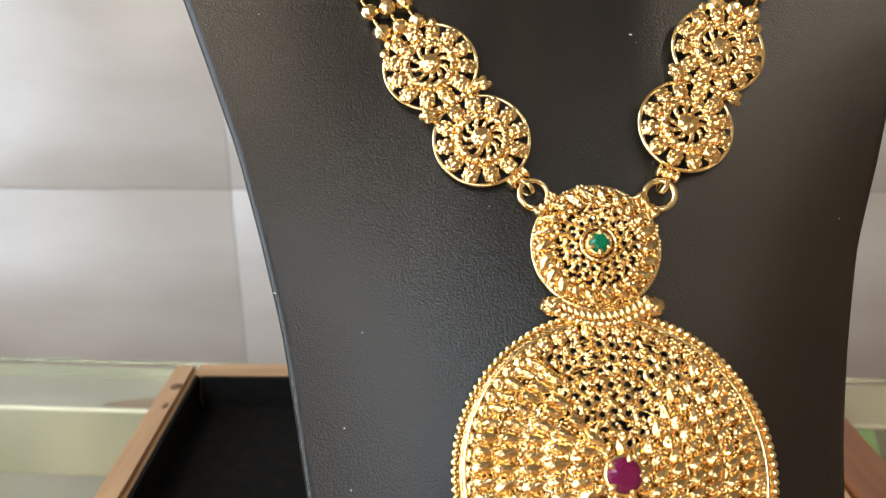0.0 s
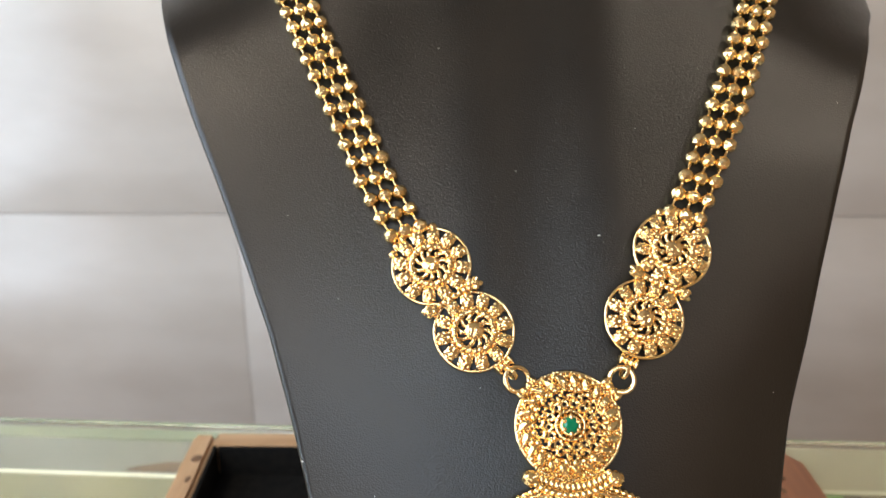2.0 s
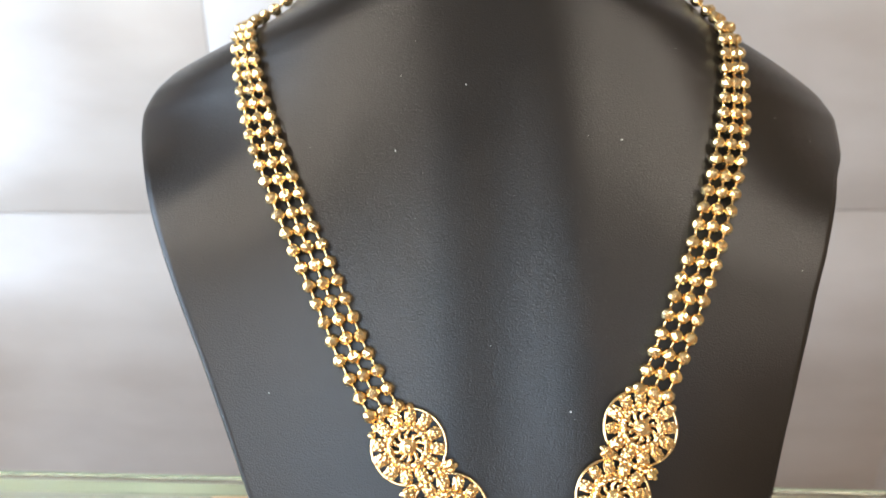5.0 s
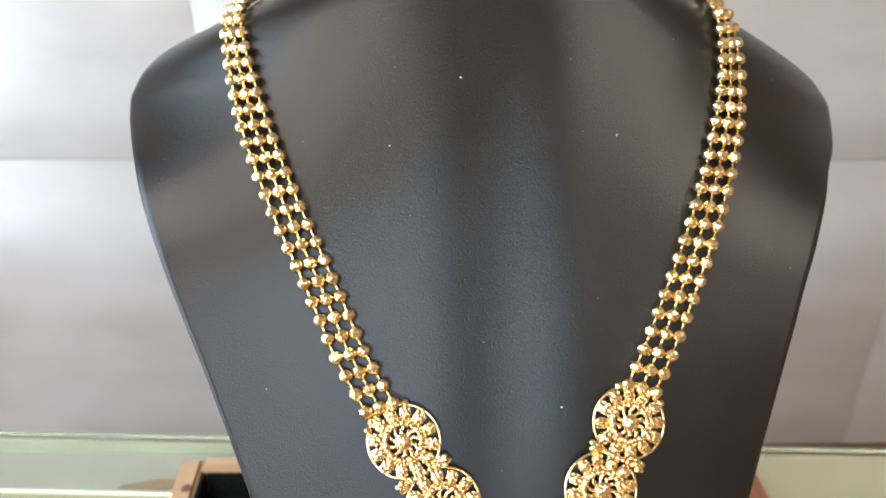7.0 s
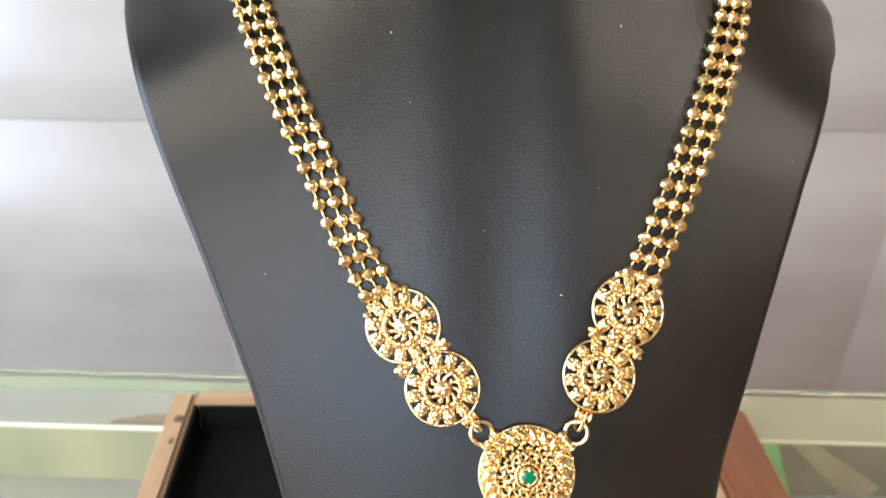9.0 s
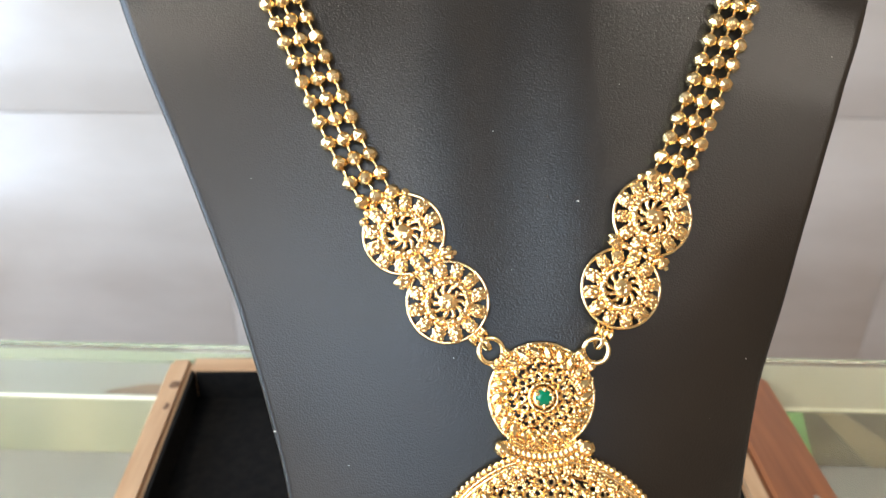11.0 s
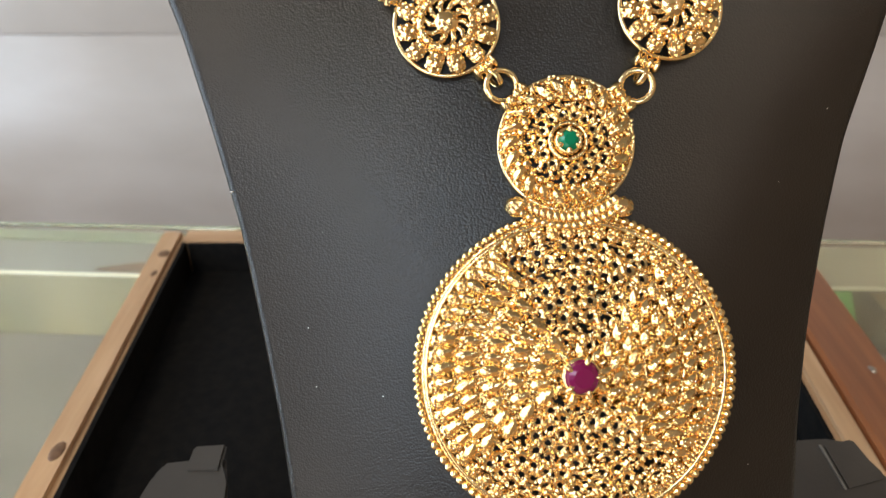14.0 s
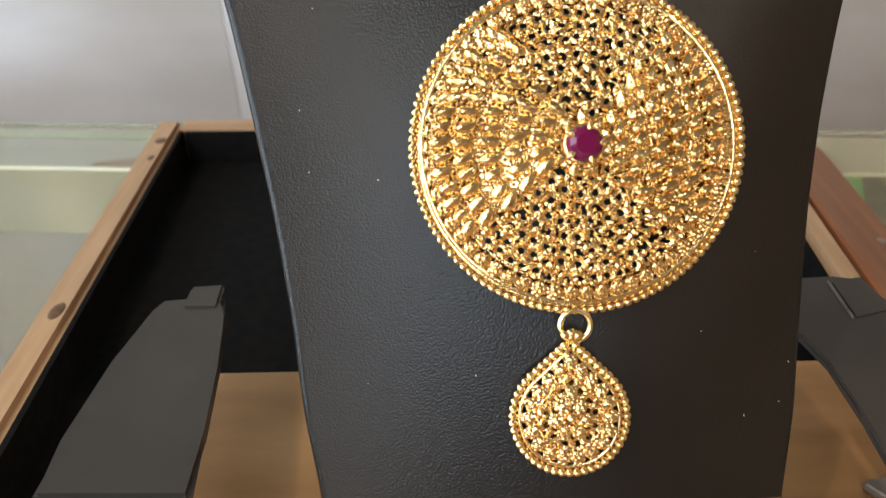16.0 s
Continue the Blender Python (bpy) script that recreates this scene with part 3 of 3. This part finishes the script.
hub_bm = lumpy(0.0020, 0.0020, 0.0016, 15, 0.42)
bmesh.ops.translate(hub_bm, vec=(0, 0, 0.0018), verts=hub_bm.verts)
hub = Repeat("hub", hub_bm, GOLD, smooth=False)
spoke_bm = tube(bmesh.new(), [(0.0012, 0.0002, 0.0012), (0.0024, 0.0007, 0.0013), (0.0035, 0.0006, 0.0013), (0.0046, -0.0002, 0.0012)], 0.00062, closed=False, sides=5)
spoke = Repeat("spoke", spoke_bm, GOLD)
connector = Repeat("connector", beaded(0.0120, 0.00100, 8), GOLD)
end_knob = Repeat("end_knob", lumpy(0.0020, 0.0016, 0.0013, 7, 0.60), GOLD, smooth=False)


def medallion(u, v, turn, seed):
    """Twelve petals between the rim and a ring; curved spokes and a granulated hub inside."""
    rnd = random.Random(seed)
    m = rim_small.put(on_bust(u, v, 0.0016, turn), necklace)
    for k in range(12):
        a = 2 * math.pi * (k + 0.5) / 12
        petal.put(spin(a, 0.0078, 0.0007 + rnd.uniform(-0.0001, 0.0002), rnd.uniform(-0.12, 0.12), rnd.uniform(-0.12, 0.12)) @ Matrix.Scale(rnd.uniform(1.06, 1.20), 4), m)
        granule.put(spin(a + math.pi / 12, 0.0060, 0.0012) @ Matrix.Scale(0.9, 4), m)
        granule.put(spin(a + rnd.uniform(-0.1, 0.1), 0.0050, 0.0022) @ Matrix.Scale(rnd.uniform(0.75, 1.0), 4), m)
    inner_small.put(Matrix.Identity(4), m)
    for k in range(10):
        spoke.put(spin(2 * math.pi * k / 10 + rnd.uniform(-0.08, 0.08), 0.0, 0.0004), m)
        granule.put(spin(2 * math.pi * (k + rnd.uniform(-0.1, 0.1)) / 10 + 0.25, 0.0033, 0.0018) @ Matrix.Scale(rnd.uniform(0.55, 0.8), 4), m)
    hub.put(Matrix.Diagonal((1.12, 1.12, 0.85, 1)), m)
    return m


ML1, ML2, MR1, MR2 = (-0.0027, 0.1978), (0.0083, 0.1806), (0.0608, 0.2025), (0.0522, 0.1842)
for n, (u, v) in enumerate((ML1, ML2, MR1, MR2)):
    medallion(u, v, (0.2, 0.5, 1.3, 0.9)[n], n)


def between(a, b, f):
    return (a[0] + (b[0] - a[0]) * f, a[1] + (b[1] - a[1]) * f)


def bearing(a, b):
    return math.atan2(b[1] - a[1], b[0] - a[0])


for a, b in ((ML1, ML2), (MR1, MR2)):
    bar = connector.put(on_bust(*between(a, b, 0.5), 0.0020, bearing(a, b) + math.pi / 2), necklace)
    for turn in (0, math.pi):
        end_knob.put(spin(turn, 0.0066, 0.0012), bar)

# middle medallion with the green stone
MID = (0.0318, 0.1572)
mid = part("medallion", ring(0.0131, 0.00055, 0.0004, 72), GOLD_POLISHED, necklace, "gold filigree medallion with green stone")
mid.matrix_basis = on_bust(*MID, 0.0016)
base_bm = bmesh.new()
for r0, r1, z0, z1 in ((0.0082, 0.0131, 0.0016, 0.0004),):
    for k in range(64):
        a, b = 2 * math.pi * k / 64, 2 * math.pi * (k + 1) / 64
        base_bm.faces.new([base_bm.verts.new((r * math.cos(t), r * math.sin(t), z)) for r, t, z in ((r0, a, z0), (r1, a, z1), (r1, b, z1), (r0, b, z0))])
bmesh.ops.remove_doubles(base_bm, verts=base_bm.verts, dist=1e-6)
bmesh.ops.solidify(base_bm, geom=base_bm.faces[:], thickness=0.0005)
part("plate", base_bm, GOLD, mid)
rnd = random.Random(5)
for k in range(22):
    a = 2 * math.pi * k / 22
    big_leaf.put(spin(a, 0.0110, 0.0014 + rnd.uniform(0, 0.0003), 0.55 + rnd.uniform(-0.2, 0.2), rnd.uniform(0.0, 0.3)) @ Matrix.Scale(rnd.uniform(0.82, 0.95), 4), mid)
    granule.put(spin(a + 0.14, 0.0122, 0.0012) @ Matrix.Scale(rnd.uniform(0.8, 1.1), 4), mid)
for k in range(26):
    granule.put(spin(2 * math.pi * (k + rnd.uniform(-0.2, 0.2)) / 26, 0.0089 + rnd.uniform(-0.0002, 0.0002), 0.0020) @ Matrix.Scale(rnd.uniform(0.9, 1.3), 4), mid)
for radius, n, height in ((0.0073, 18, 0.0023), (0.0053, 14, 0.0027)):
    for k in range(n):
        a = 2 * math.pi * (k + rnd.uniform(-0.12, 0.12)) / n + radius * 90
        piece = scroll if radius > 0.006 else curl
        piece.put(spin(a, radius, height, rnd.uniform(0.2, 0.8), 0.25) @ Matrix.Diagonal((1.0, 0.82, 1, 1)), mid)
        granule.put(spin(a + math.pi / n, radius + rnd.uniform(-0.0006, 0.0008), height - 0.0001) @ Matrix.Scale(rnd.uniform(0.6, 0.8), 4), mid)
boss = bmesh.new()
bmesh.ops.create_cone(boss, cap_ends=True, segments=36, radius1=0.0041, radius2=0.0022, depth=0.0022, matrix=Matrix.Translation((0, 0, 0.0028)))
part("boss", boss, GOLD, mid)
part("wire_ring", ring(0.0035, 0.00048, 0.0034, 40, wave=0.2, waves=16), GOLD, mid)


def gemstone(r, z):
    b = bmesh.new()
    prof = [(0.55, 0.62), (0.85, 0.42), (1.0, 0.12), (0.9, -0.2), (0.4, -0.6)]
    n = 16
    rings = [[b.verts.new((r * q * math.cos(2 * math.pi * (k + 0.5 * (i % 2)) / n), r * q * math.sin(2 * math.pi * (k + 0.5 * (i % 2)) / n), z + r * h)) for k in range(n)] for i, (q, h) in enumerate(prof)]
    b.faces.new(rings[0])
    for i in range(len(prof) - 1):
        for k in range(n):
            p, q = rings[i], rings[i + 1]
            if i % 2 == 0:
                b.faces.new((p[k], q[k], p[(k + 1) % n]))
                b.faces.new((p[(k + 1) % n], q[k], q[(k + 1) % n]))
            else:
                b.faces.new((p[k], q[k], q[(k + 1) % n]))
                b.faces.new((p[k], q[(k + 1) % n], p[(k + 1) % n]))
    b.faces.new(rings[-1][::-1])
    bmesh.ops.recalc_face_normals(b, faces=b.faces)
    return b


prong = Repeat("prong", faceted_ball(0.00055), GOLD_POLISHED)
part("bezel", ring(0.0022, 0.00046, 0.0040, 32), GOLD_POLISHED, mid)
part("green_stone", gemstone(0.0020, 0.0044), GREEN_STONE, mid, "faceted green stone", smooth=False)
for k in range(6):
    prong.put(spin(k * math.pi / 3 + 0.5, 0.0020, 0.0050) @ Matrix.Diagonal((1.5, 0.9, 1, 1)), mid)

# jump rings and the lugs they hang on
RL, RR = (0.0191, 0.1684), (0.0455, 0.1685)
jump = Repeat("jump_ring", ring(0.0031, 0.00070, 0.0, 36, 8), GOLD_POLISHED)
for p, t in ((RL, 0.18), (RR, -0.18)):
    jump.put(on_bust(*p, 0.0024) @ Matrix.Rotation(t, 4, "Y"), necklace)
lug = Repeat("lug", beaded(0.0066, 0.00140, 4), GOLD)
for p, q in ((MID, RL), (MID, RR)):
    lug.put(on_bust(*between(p, q, 0.80), 0.0014, bearing(p, q) - math.pi / 2), necklace)
for p, q in ((ML2, RL), (MR2, RR)):
    lug.put(on_bust(*between(p, q, 0.70), 0.0012, bearing(p, q) - math.pi / 2) @ Matrix.Diagonal((0.8, 1, 1, 1)), necklace)
    eye_at = between(p, q, 0.86)
    e = again(jump.first, on_bust(*eye_at, 0.0022, bearing(p, q)) @ Matrix.Rotation(1.2, 4, "X") @ Matrix.Diagonal((0.6, 0.45, 0.9, 1)), necklace)

# the large round pendant
BIG, RB = (0.0334, 0.1127), 0.0316


def dome(r):
    return 0.0012 + 0.0062 * (1 - (r / RB) ** 2)


big = part("pendant", ring(0.0290, 0.00050, dome(0.0290) + 0.0003, 120), GOLD_POLISHED, necklace, "large domed gold filigree pendant")
big.matrix_basis = on_bust(*BIG, 0.0010)
for k in range(116):
    rim_bead.put(spin(2 * math.pi * k / 116, 0.0307, dome(0.0307)), big)
part("under_ring", ring(0.0296, 0.0008, dome(0.0296) - 0.0008, 96), GOLD, big)


def open_sector(a, r, ragged=0.22, margin=0.0):
    """Where the pendant is pierced: above and below the stone."""
    up = abs(math.atan2(math.cos(a), abs(math.sin(a))))
    return up < radians(40 if math.sin(a) > 0 else 54) - margin + ragged * math.sin(a * 37 + r * 2100) and r > 0.0055


plate_bm = bmesh.new()
for k in range(120):
    a, b = 2 * math.pi * k / 120, 2 * math.pi * (k + 1) / 120
    fan = abs(math.cos((a + b) / 2)) >= 0.74
    for j in range(10):
        if not fan and 1 <= j < 9:
            continue
        r0, r1 = 0.003 + 0.0026 * j, 0.003 + 0.0026 * (j + 1)
        plate_bm.faces.new([plate_bm.verts.new((r * math.cos(t), r * math.sin(t), dome(r) - 0.0012)) for r, t in ((r0, a), (r1, a), (r1, b), (r0, b))])
bmesh.ops.remove_doubles(plate_bm, verts=plate_bm.verts, dist=1e-6)
bmesh.ops.solidify(plate_bm, geom=plate_bm.faces[:], thickness=0.0005)
part("plate", plate_bm, GOLD, big)
rnd = random.Random(9)
# pierced fields of scrolls above and below the stone, in arcs
for j in range(8):
    r = 0.0062 + 0.00258 * j
    n = max(8, round(2 * math.pi * r / 0.00265))
    for k in range(n):
        a = 2 * math.pi * (k + 0.5 * (j % 2) + rnd.uniform(-0.13, 0.13)) / n
        q = r + rnd.uniform(-0.00028, 0.00028)
        if open_sector(a, q, 0.05, -0.04):
            piece = scroll if rnd.random() < 0.32 else curl
            piece.put(spin(a, q, dome(q) + rnd.uniform(-0.0002, 0.0002), rnd.uniform(0, 6.28), 0.4 * q / RB + rnd.uniform(-0.25, 0.25)) @ Matrix.Diagonal((rnd.uniform(0.98, 1.32), rnd.uniform(0.82, 1.02), 1, 1)), big)
            granule.put(spin(a + math.pi / n, q + rnd.choice((-1, 1)) * rnd.uniform(0.0006, 0.0011), dome(q) - 0.0001) @ Matrix.Scale(rnd.uniform(0.65, 0.95), 4), big)
            if rnd.random() < 0.75:
                granule.put(spin(a + rnd.uniform(-0.5, 0.5) * math.pi / n, q + 0.0012, dome(q) - 0.0002) @ Matrix.Scale(rnd.uniform(0.7, 0.95), 4), big)
    part("wire_ring", ring(r + 0.0013, 0.00042, dome(r + 0.0013) - 0.0006, 96, 5, wave=0.3, waves=48), GOLD, big)
# two closed fans of overlapping leaves beside it, in rings
FANS = ((-1, big_leaf, 0.00285, math.pi + 0.30, (0.0075, 0.0118, 0.0164, 0.0212, 0.0252)), (1, small_leaf, 0.00275, 0.70, (0.0072, 0.0108, 0.0144, 0.0180, 0.0216, 0.0250)))
for way, piece, pitch, lean, radii in FANS:
    for j, r in enumerate(radii):
        n = round(2 * math.pi * r / pitch)
        for k in range(n):
            a = 2 * math.pi * (k + 0.42 * j + rnd.uniform(-0.06, 0.06)) / n
            if way * math.cos(a) < 0 or open_sector(a, r, 0.03, 0.08):
                continue
            piece.put(spin(a, r, dome(r) + rnd.uniform(-0.0001, 0.0003), lean + rnd.uniform(-0.16, 0.16), 0.4 * r / RB + rnd.uniform(-0.1, 0.25)) @ Matrix.Scale(rnd.uniform(0.92, 1.08), 4), big)
            for _ in range(2):
                granule.put(spin(a + rnd.uniform(0.6, 1.3) * math.pi / n, r + rnd.uniform(-0.0022, 0.0022), dome(r) - 0.0003) @ Matrix.Scale(rnd.uniform(0.6, 0.95), 4), big)
# a row of granulated petals inside the rim
for k in range(58):
    a = 2 * math.pi * k / 58
    petal.put(spin(a, 0.0272, dome(0.0272) - 0.0002, rnd.uniform(-0.3, 0.3), 0.4) @ Matrix.Diagonal((0.78, 0.92, 1, 1)), big)
for k in range(9):
    small_leaf.put(spin(2 * math.pi * k / 9 + 0.2, 0.0050, 0.0072, 0.2, 0.25) @ Matrix.Scale(0.95, 4), big)
part("bezel", ring(0.0032, 0.0006, 0.0080, 36), GOLD_POLISHED, big)
cup = bmesh.new()
bmesh.ops.create_cone(cup, cap_ends=True, segments=32, radius1=0.0042, radius2=0.0033, depth=0.003, matrix=Matrix.Translation((0, 0, 0.0070)))
part("cup", cup, GOLD, big)
part("red_stone", gemstone(0.0033, 0.0086), RED_STONE, big, "faceted purple-red stone", smooth=False)
for k in range(5):
    prong.put(spin(k * 2 * math.pi / 5 - 1.2, 0.0030, 0.0096) @ Matrix.Diagonal((2.3, 1.0, 1.3, 1)), big)

# collar that joins the pendant to the medallion
def arc(radius, z, a0, a1, n):
    return [(radius * math.cos(radians(a0 + (a1 - a0) * k / n)), radius * math.sin(radians(a0 + (a1 - a0) * k / n)), z) for k in range(n + 1)]


collar = part("collar", tube(bmesh.new(), arc(0.0147, 0.0016, -128, -52, 24), 0.00145, closed=False, sides=8), GOLD_POLISHED, necklace, "smooth curved gold collar")
collar.matrix_basis = on_bust(*MID, 0.0010)
end_lump = Repeat("end_lump", lumpy(0.0019, 0.0018, 0.0018, 15, 0.40), GOLD, smooth=False)
for sgn in (-1, 1):
    end_lump.put(Matrix.Translation((sgn * 0.0104 + 0.0004, -0.0126, 0.0024)) @ Matrix.Rotation(sgn * 0.35, 4, "Z"), collar)
for k in range(15):
    a = radians(-127 + 74 * k / 14)
    granule.put(Matrix.Translation((0.0163 * math.cos(a), 0.0163 * math.sin(a), 0.0032)) @ Matrix.Scale(1.25, 4), collar)
    granule.put(Matrix.Translation((0.0146 * math.cos(a + 0.04), 0.0146 * math.sin(a + 0.04), 0.0030)) @ Matrix.Diagonal((1.0, 1.5, 0.8, 1)), collar)

# the drop below
DROP = (0.0324, 0.0614)
again(jump.first, on_bust(0.0332, 0.0792, 0.0030) @ Matrix.Diagonal((0.92, 0.92, 0.92, 1)), necklace)
RD, TIP = 0.0112, 0.0152


def drop_outline(shrink, n):
    r, tip = RD - shrink, TIP - shrink * 1.25
    lim = math.acos(r / tip)
    pts = []
    arc = 2 * math.pi - 2 * lim
    side = math.sqrt(tip * tip - r * r)
    total = arc * r + 2 * side
    for i in range(n):
        d = total * i / n
        t1 = Vector((r * math.sin(lim), r * math.cos(lim)))
        if d < side:
            p = Vector((0, tip)).lerp(t1, d / side)
        elif d < side + arc * r:
            a = lim + (d - side) / r
            p = Vector((r * math.sin(a), r * math.cos(a)))
        else:
            p = Vector((-t1.x, t1.y)).lerp(Vector((0, tip)), (d - side - arc * r) / side)
        pts.append((p.x, p.y))
    return pts


drop = part("drop", tube(bmesh.new(), [(x, y, 0.0014) for x, y in drop_outline(0.0016, 64)], 0.00055), GOLD_POLISHED, necklace, "gold teardrop pendant with beaded edge")
drop.matrix_basis = on_bust(*DROP, 0.0010)
for x, y in drop_outline(0.0003, 50):
    rim_bead.put(Matrix.Translation((x, y, 0.0013)), drop)
plate = bmesh.new()
pts = drop_outline(0.0022, 40)
prism(plate, [(x * 0.72, y * 0.72) for x, y in pts], 0.0006, 0.0012)
part("plate", plate, GOLD, drop)
part("wire_ring", tube(bmesh.new(), [(x, y, 0.0022) for x, y in drop_outline(0.0050, 44)], 0.0004), GOLD, drop)
for shrink, n, piece, z in ((0.0036, 19, petal, 0.0018), (0.0064, 13, curl, 0.0027), (0.0086, 7, petal, 0.0030)):
    for k, (x, y) in enumerate(drop_outline(shrink, n)):
        piece.put(Matrix.Translation((x, y, z)) @ Matrix.Rotation(math.atan2(y, x) + (0.35 if piece is petal else k * 1.7), 4, "Z") @ Matrix.Scale(0.85 if piece is petal else 1.0, 4), drop)
big_granule.put(Matrix.Translation((0, 0.0005, 0.0040)), drop)
big_granule.put(Matrix.Translation((0, TIP + 0.0006, 0.0024)) @ Matrix.Scale(1.2, 4), drop)
for k in range(3):
    again(big_granule.first, Matrix.Translation(((k - 1) * 0.0012, 0.0165 - 0.0004 * abs(k - 1), 0.0028)), drop)

# three-strand bead chain
LEFT = [(-0.0096, 0.2072), (-0.0132, 0.2131), (-0.0186, 0.2227), (-0.0240, 0.2354), (-0.0299, 0.2484), (-0.0362, 0.2617), (-0.0421, 0.2754), (-0.0476, 0.2890), (-0.0508, 0.2988), (-0.0546, 0.3120), (-0.0580, 0.3262), (-0.0594, 0.3326), (-0.0590, 0.3420), (-0.0530, 0.3500), (-0.0440, 0.3580)]
RIGHT = [(0.0648, 0.2120), (0.0666, 0.2155), (0.0709, 0.2245), (0.0760, 0.2365), (0.0816, 0.2500), (0.0871, 0.2640), (0.0921, 0.2778), (0.0946, 0.2864), (0.0970, 0.2945), (0.0992, 0.3065), (0.1004, 0.3180), (0.1008, 0.3290), (0.1008, 0.3370), (0.0988, 0.3430), (0.0930, 0.3500), (0.0840, 0.3580)]
PITCH, GAP = 0.0057, 0.0040


def resample(pts, step):
    out, left = [Vector(pts[0])], step
    for a, b in zip(pts, pts[1:]):
        a, b = Vector(a), Vector(b)
        d = (b - a).length
        pos = 0.0
        while d - pos >= left:
            pos += left
            out.append(a.lerp(b, pos / d))
            left = step
        left -= d - pos
    return out


for path in (LEFT, RIGHT):
    stations = resample(path, PITCH)
    for i, p in enumerate(stations):
        a, b = stations[max(0, i - 1)], stations[min(len(stations) - 1, i + 1)]
        d = (b - a).normalized()
        side = Vector((-d.y, d.x))
        squeeze = 1.0 if p.y < 0.29 else max(0.62, 1.0 - (p.y - 0.29) * 9)
        for k in (-1, 0, 1):
            q = p + side * (GAP * squeeze * k) + d * (0.0009 * k * (1 if path is LEFT else -1))
            chain_bead.put(on_bust(q.x, q.y, 0.0024, rnd.uniform(0, 6)) @ Matrix.Rotation(rnd.uniform(0, 3), 4, "X"), necklace)
            h = q + d * (PITCH / 2)
            if i < len(stations) - 1:
                chain_link.put(on_bust(h.x, h.y, 0.0022, math.atan2(d.y, d.x) - math.pi / 2), necklace)
    first = stations[0]
    m = ML1 if path is LEFT else MR1
    d = (Vector(first) - Vector(m)).normalized()
    side = Vector((-d.y, d.x))
    for k in range(-3, 4):
        q = Vector(m) + d * (0.0106 - 0.00025 * k * k) + side * (0.00215 * k)
        again(big_granule.first, on_bust(q.x, q.y, 0.0022) @ Matrix.Scale(1.2, 4), necklace)

# ---------------------------------------------------------------- dust on the leatherette
rnd = random.Random(21)
bm = bmesh.new()
spots = [(-0.0352, 0.1480), (-0.0073, 0.2832), (0.0140, 0.3040), (0.0609, 0.2868), (0.0421, 0.2067), (0.0681, 0.0598), (0.0760, 0.0620), (0.0783, 0.0699)]
for _ in range(46):
    v = rnd.uniform(0.06, 0.32)
    a, b = bust_edges(v)
    spots.append((rnd.uniform(a + 0.006, b - 0.006), v))
for n, (u, v) in enumerate(spots):
    r = 0.00028 if n == 0 else 0.00030 if n < 5 else 0.00018 if n < 8 else rnd.uniform(0.00006, 0.00014)
    ball(bm, (u, v, bust_w(u, v) + 0.0001), r, (0.7, rnd.uniform(1, 1.7), 0.6), rnd.uniform(0, 3))
dust = tagged(link_mesh("lint", bm, LINT), "white lint specks on black leatherette", "lint", kind="stuff")
dust.matrix_basis = BUST
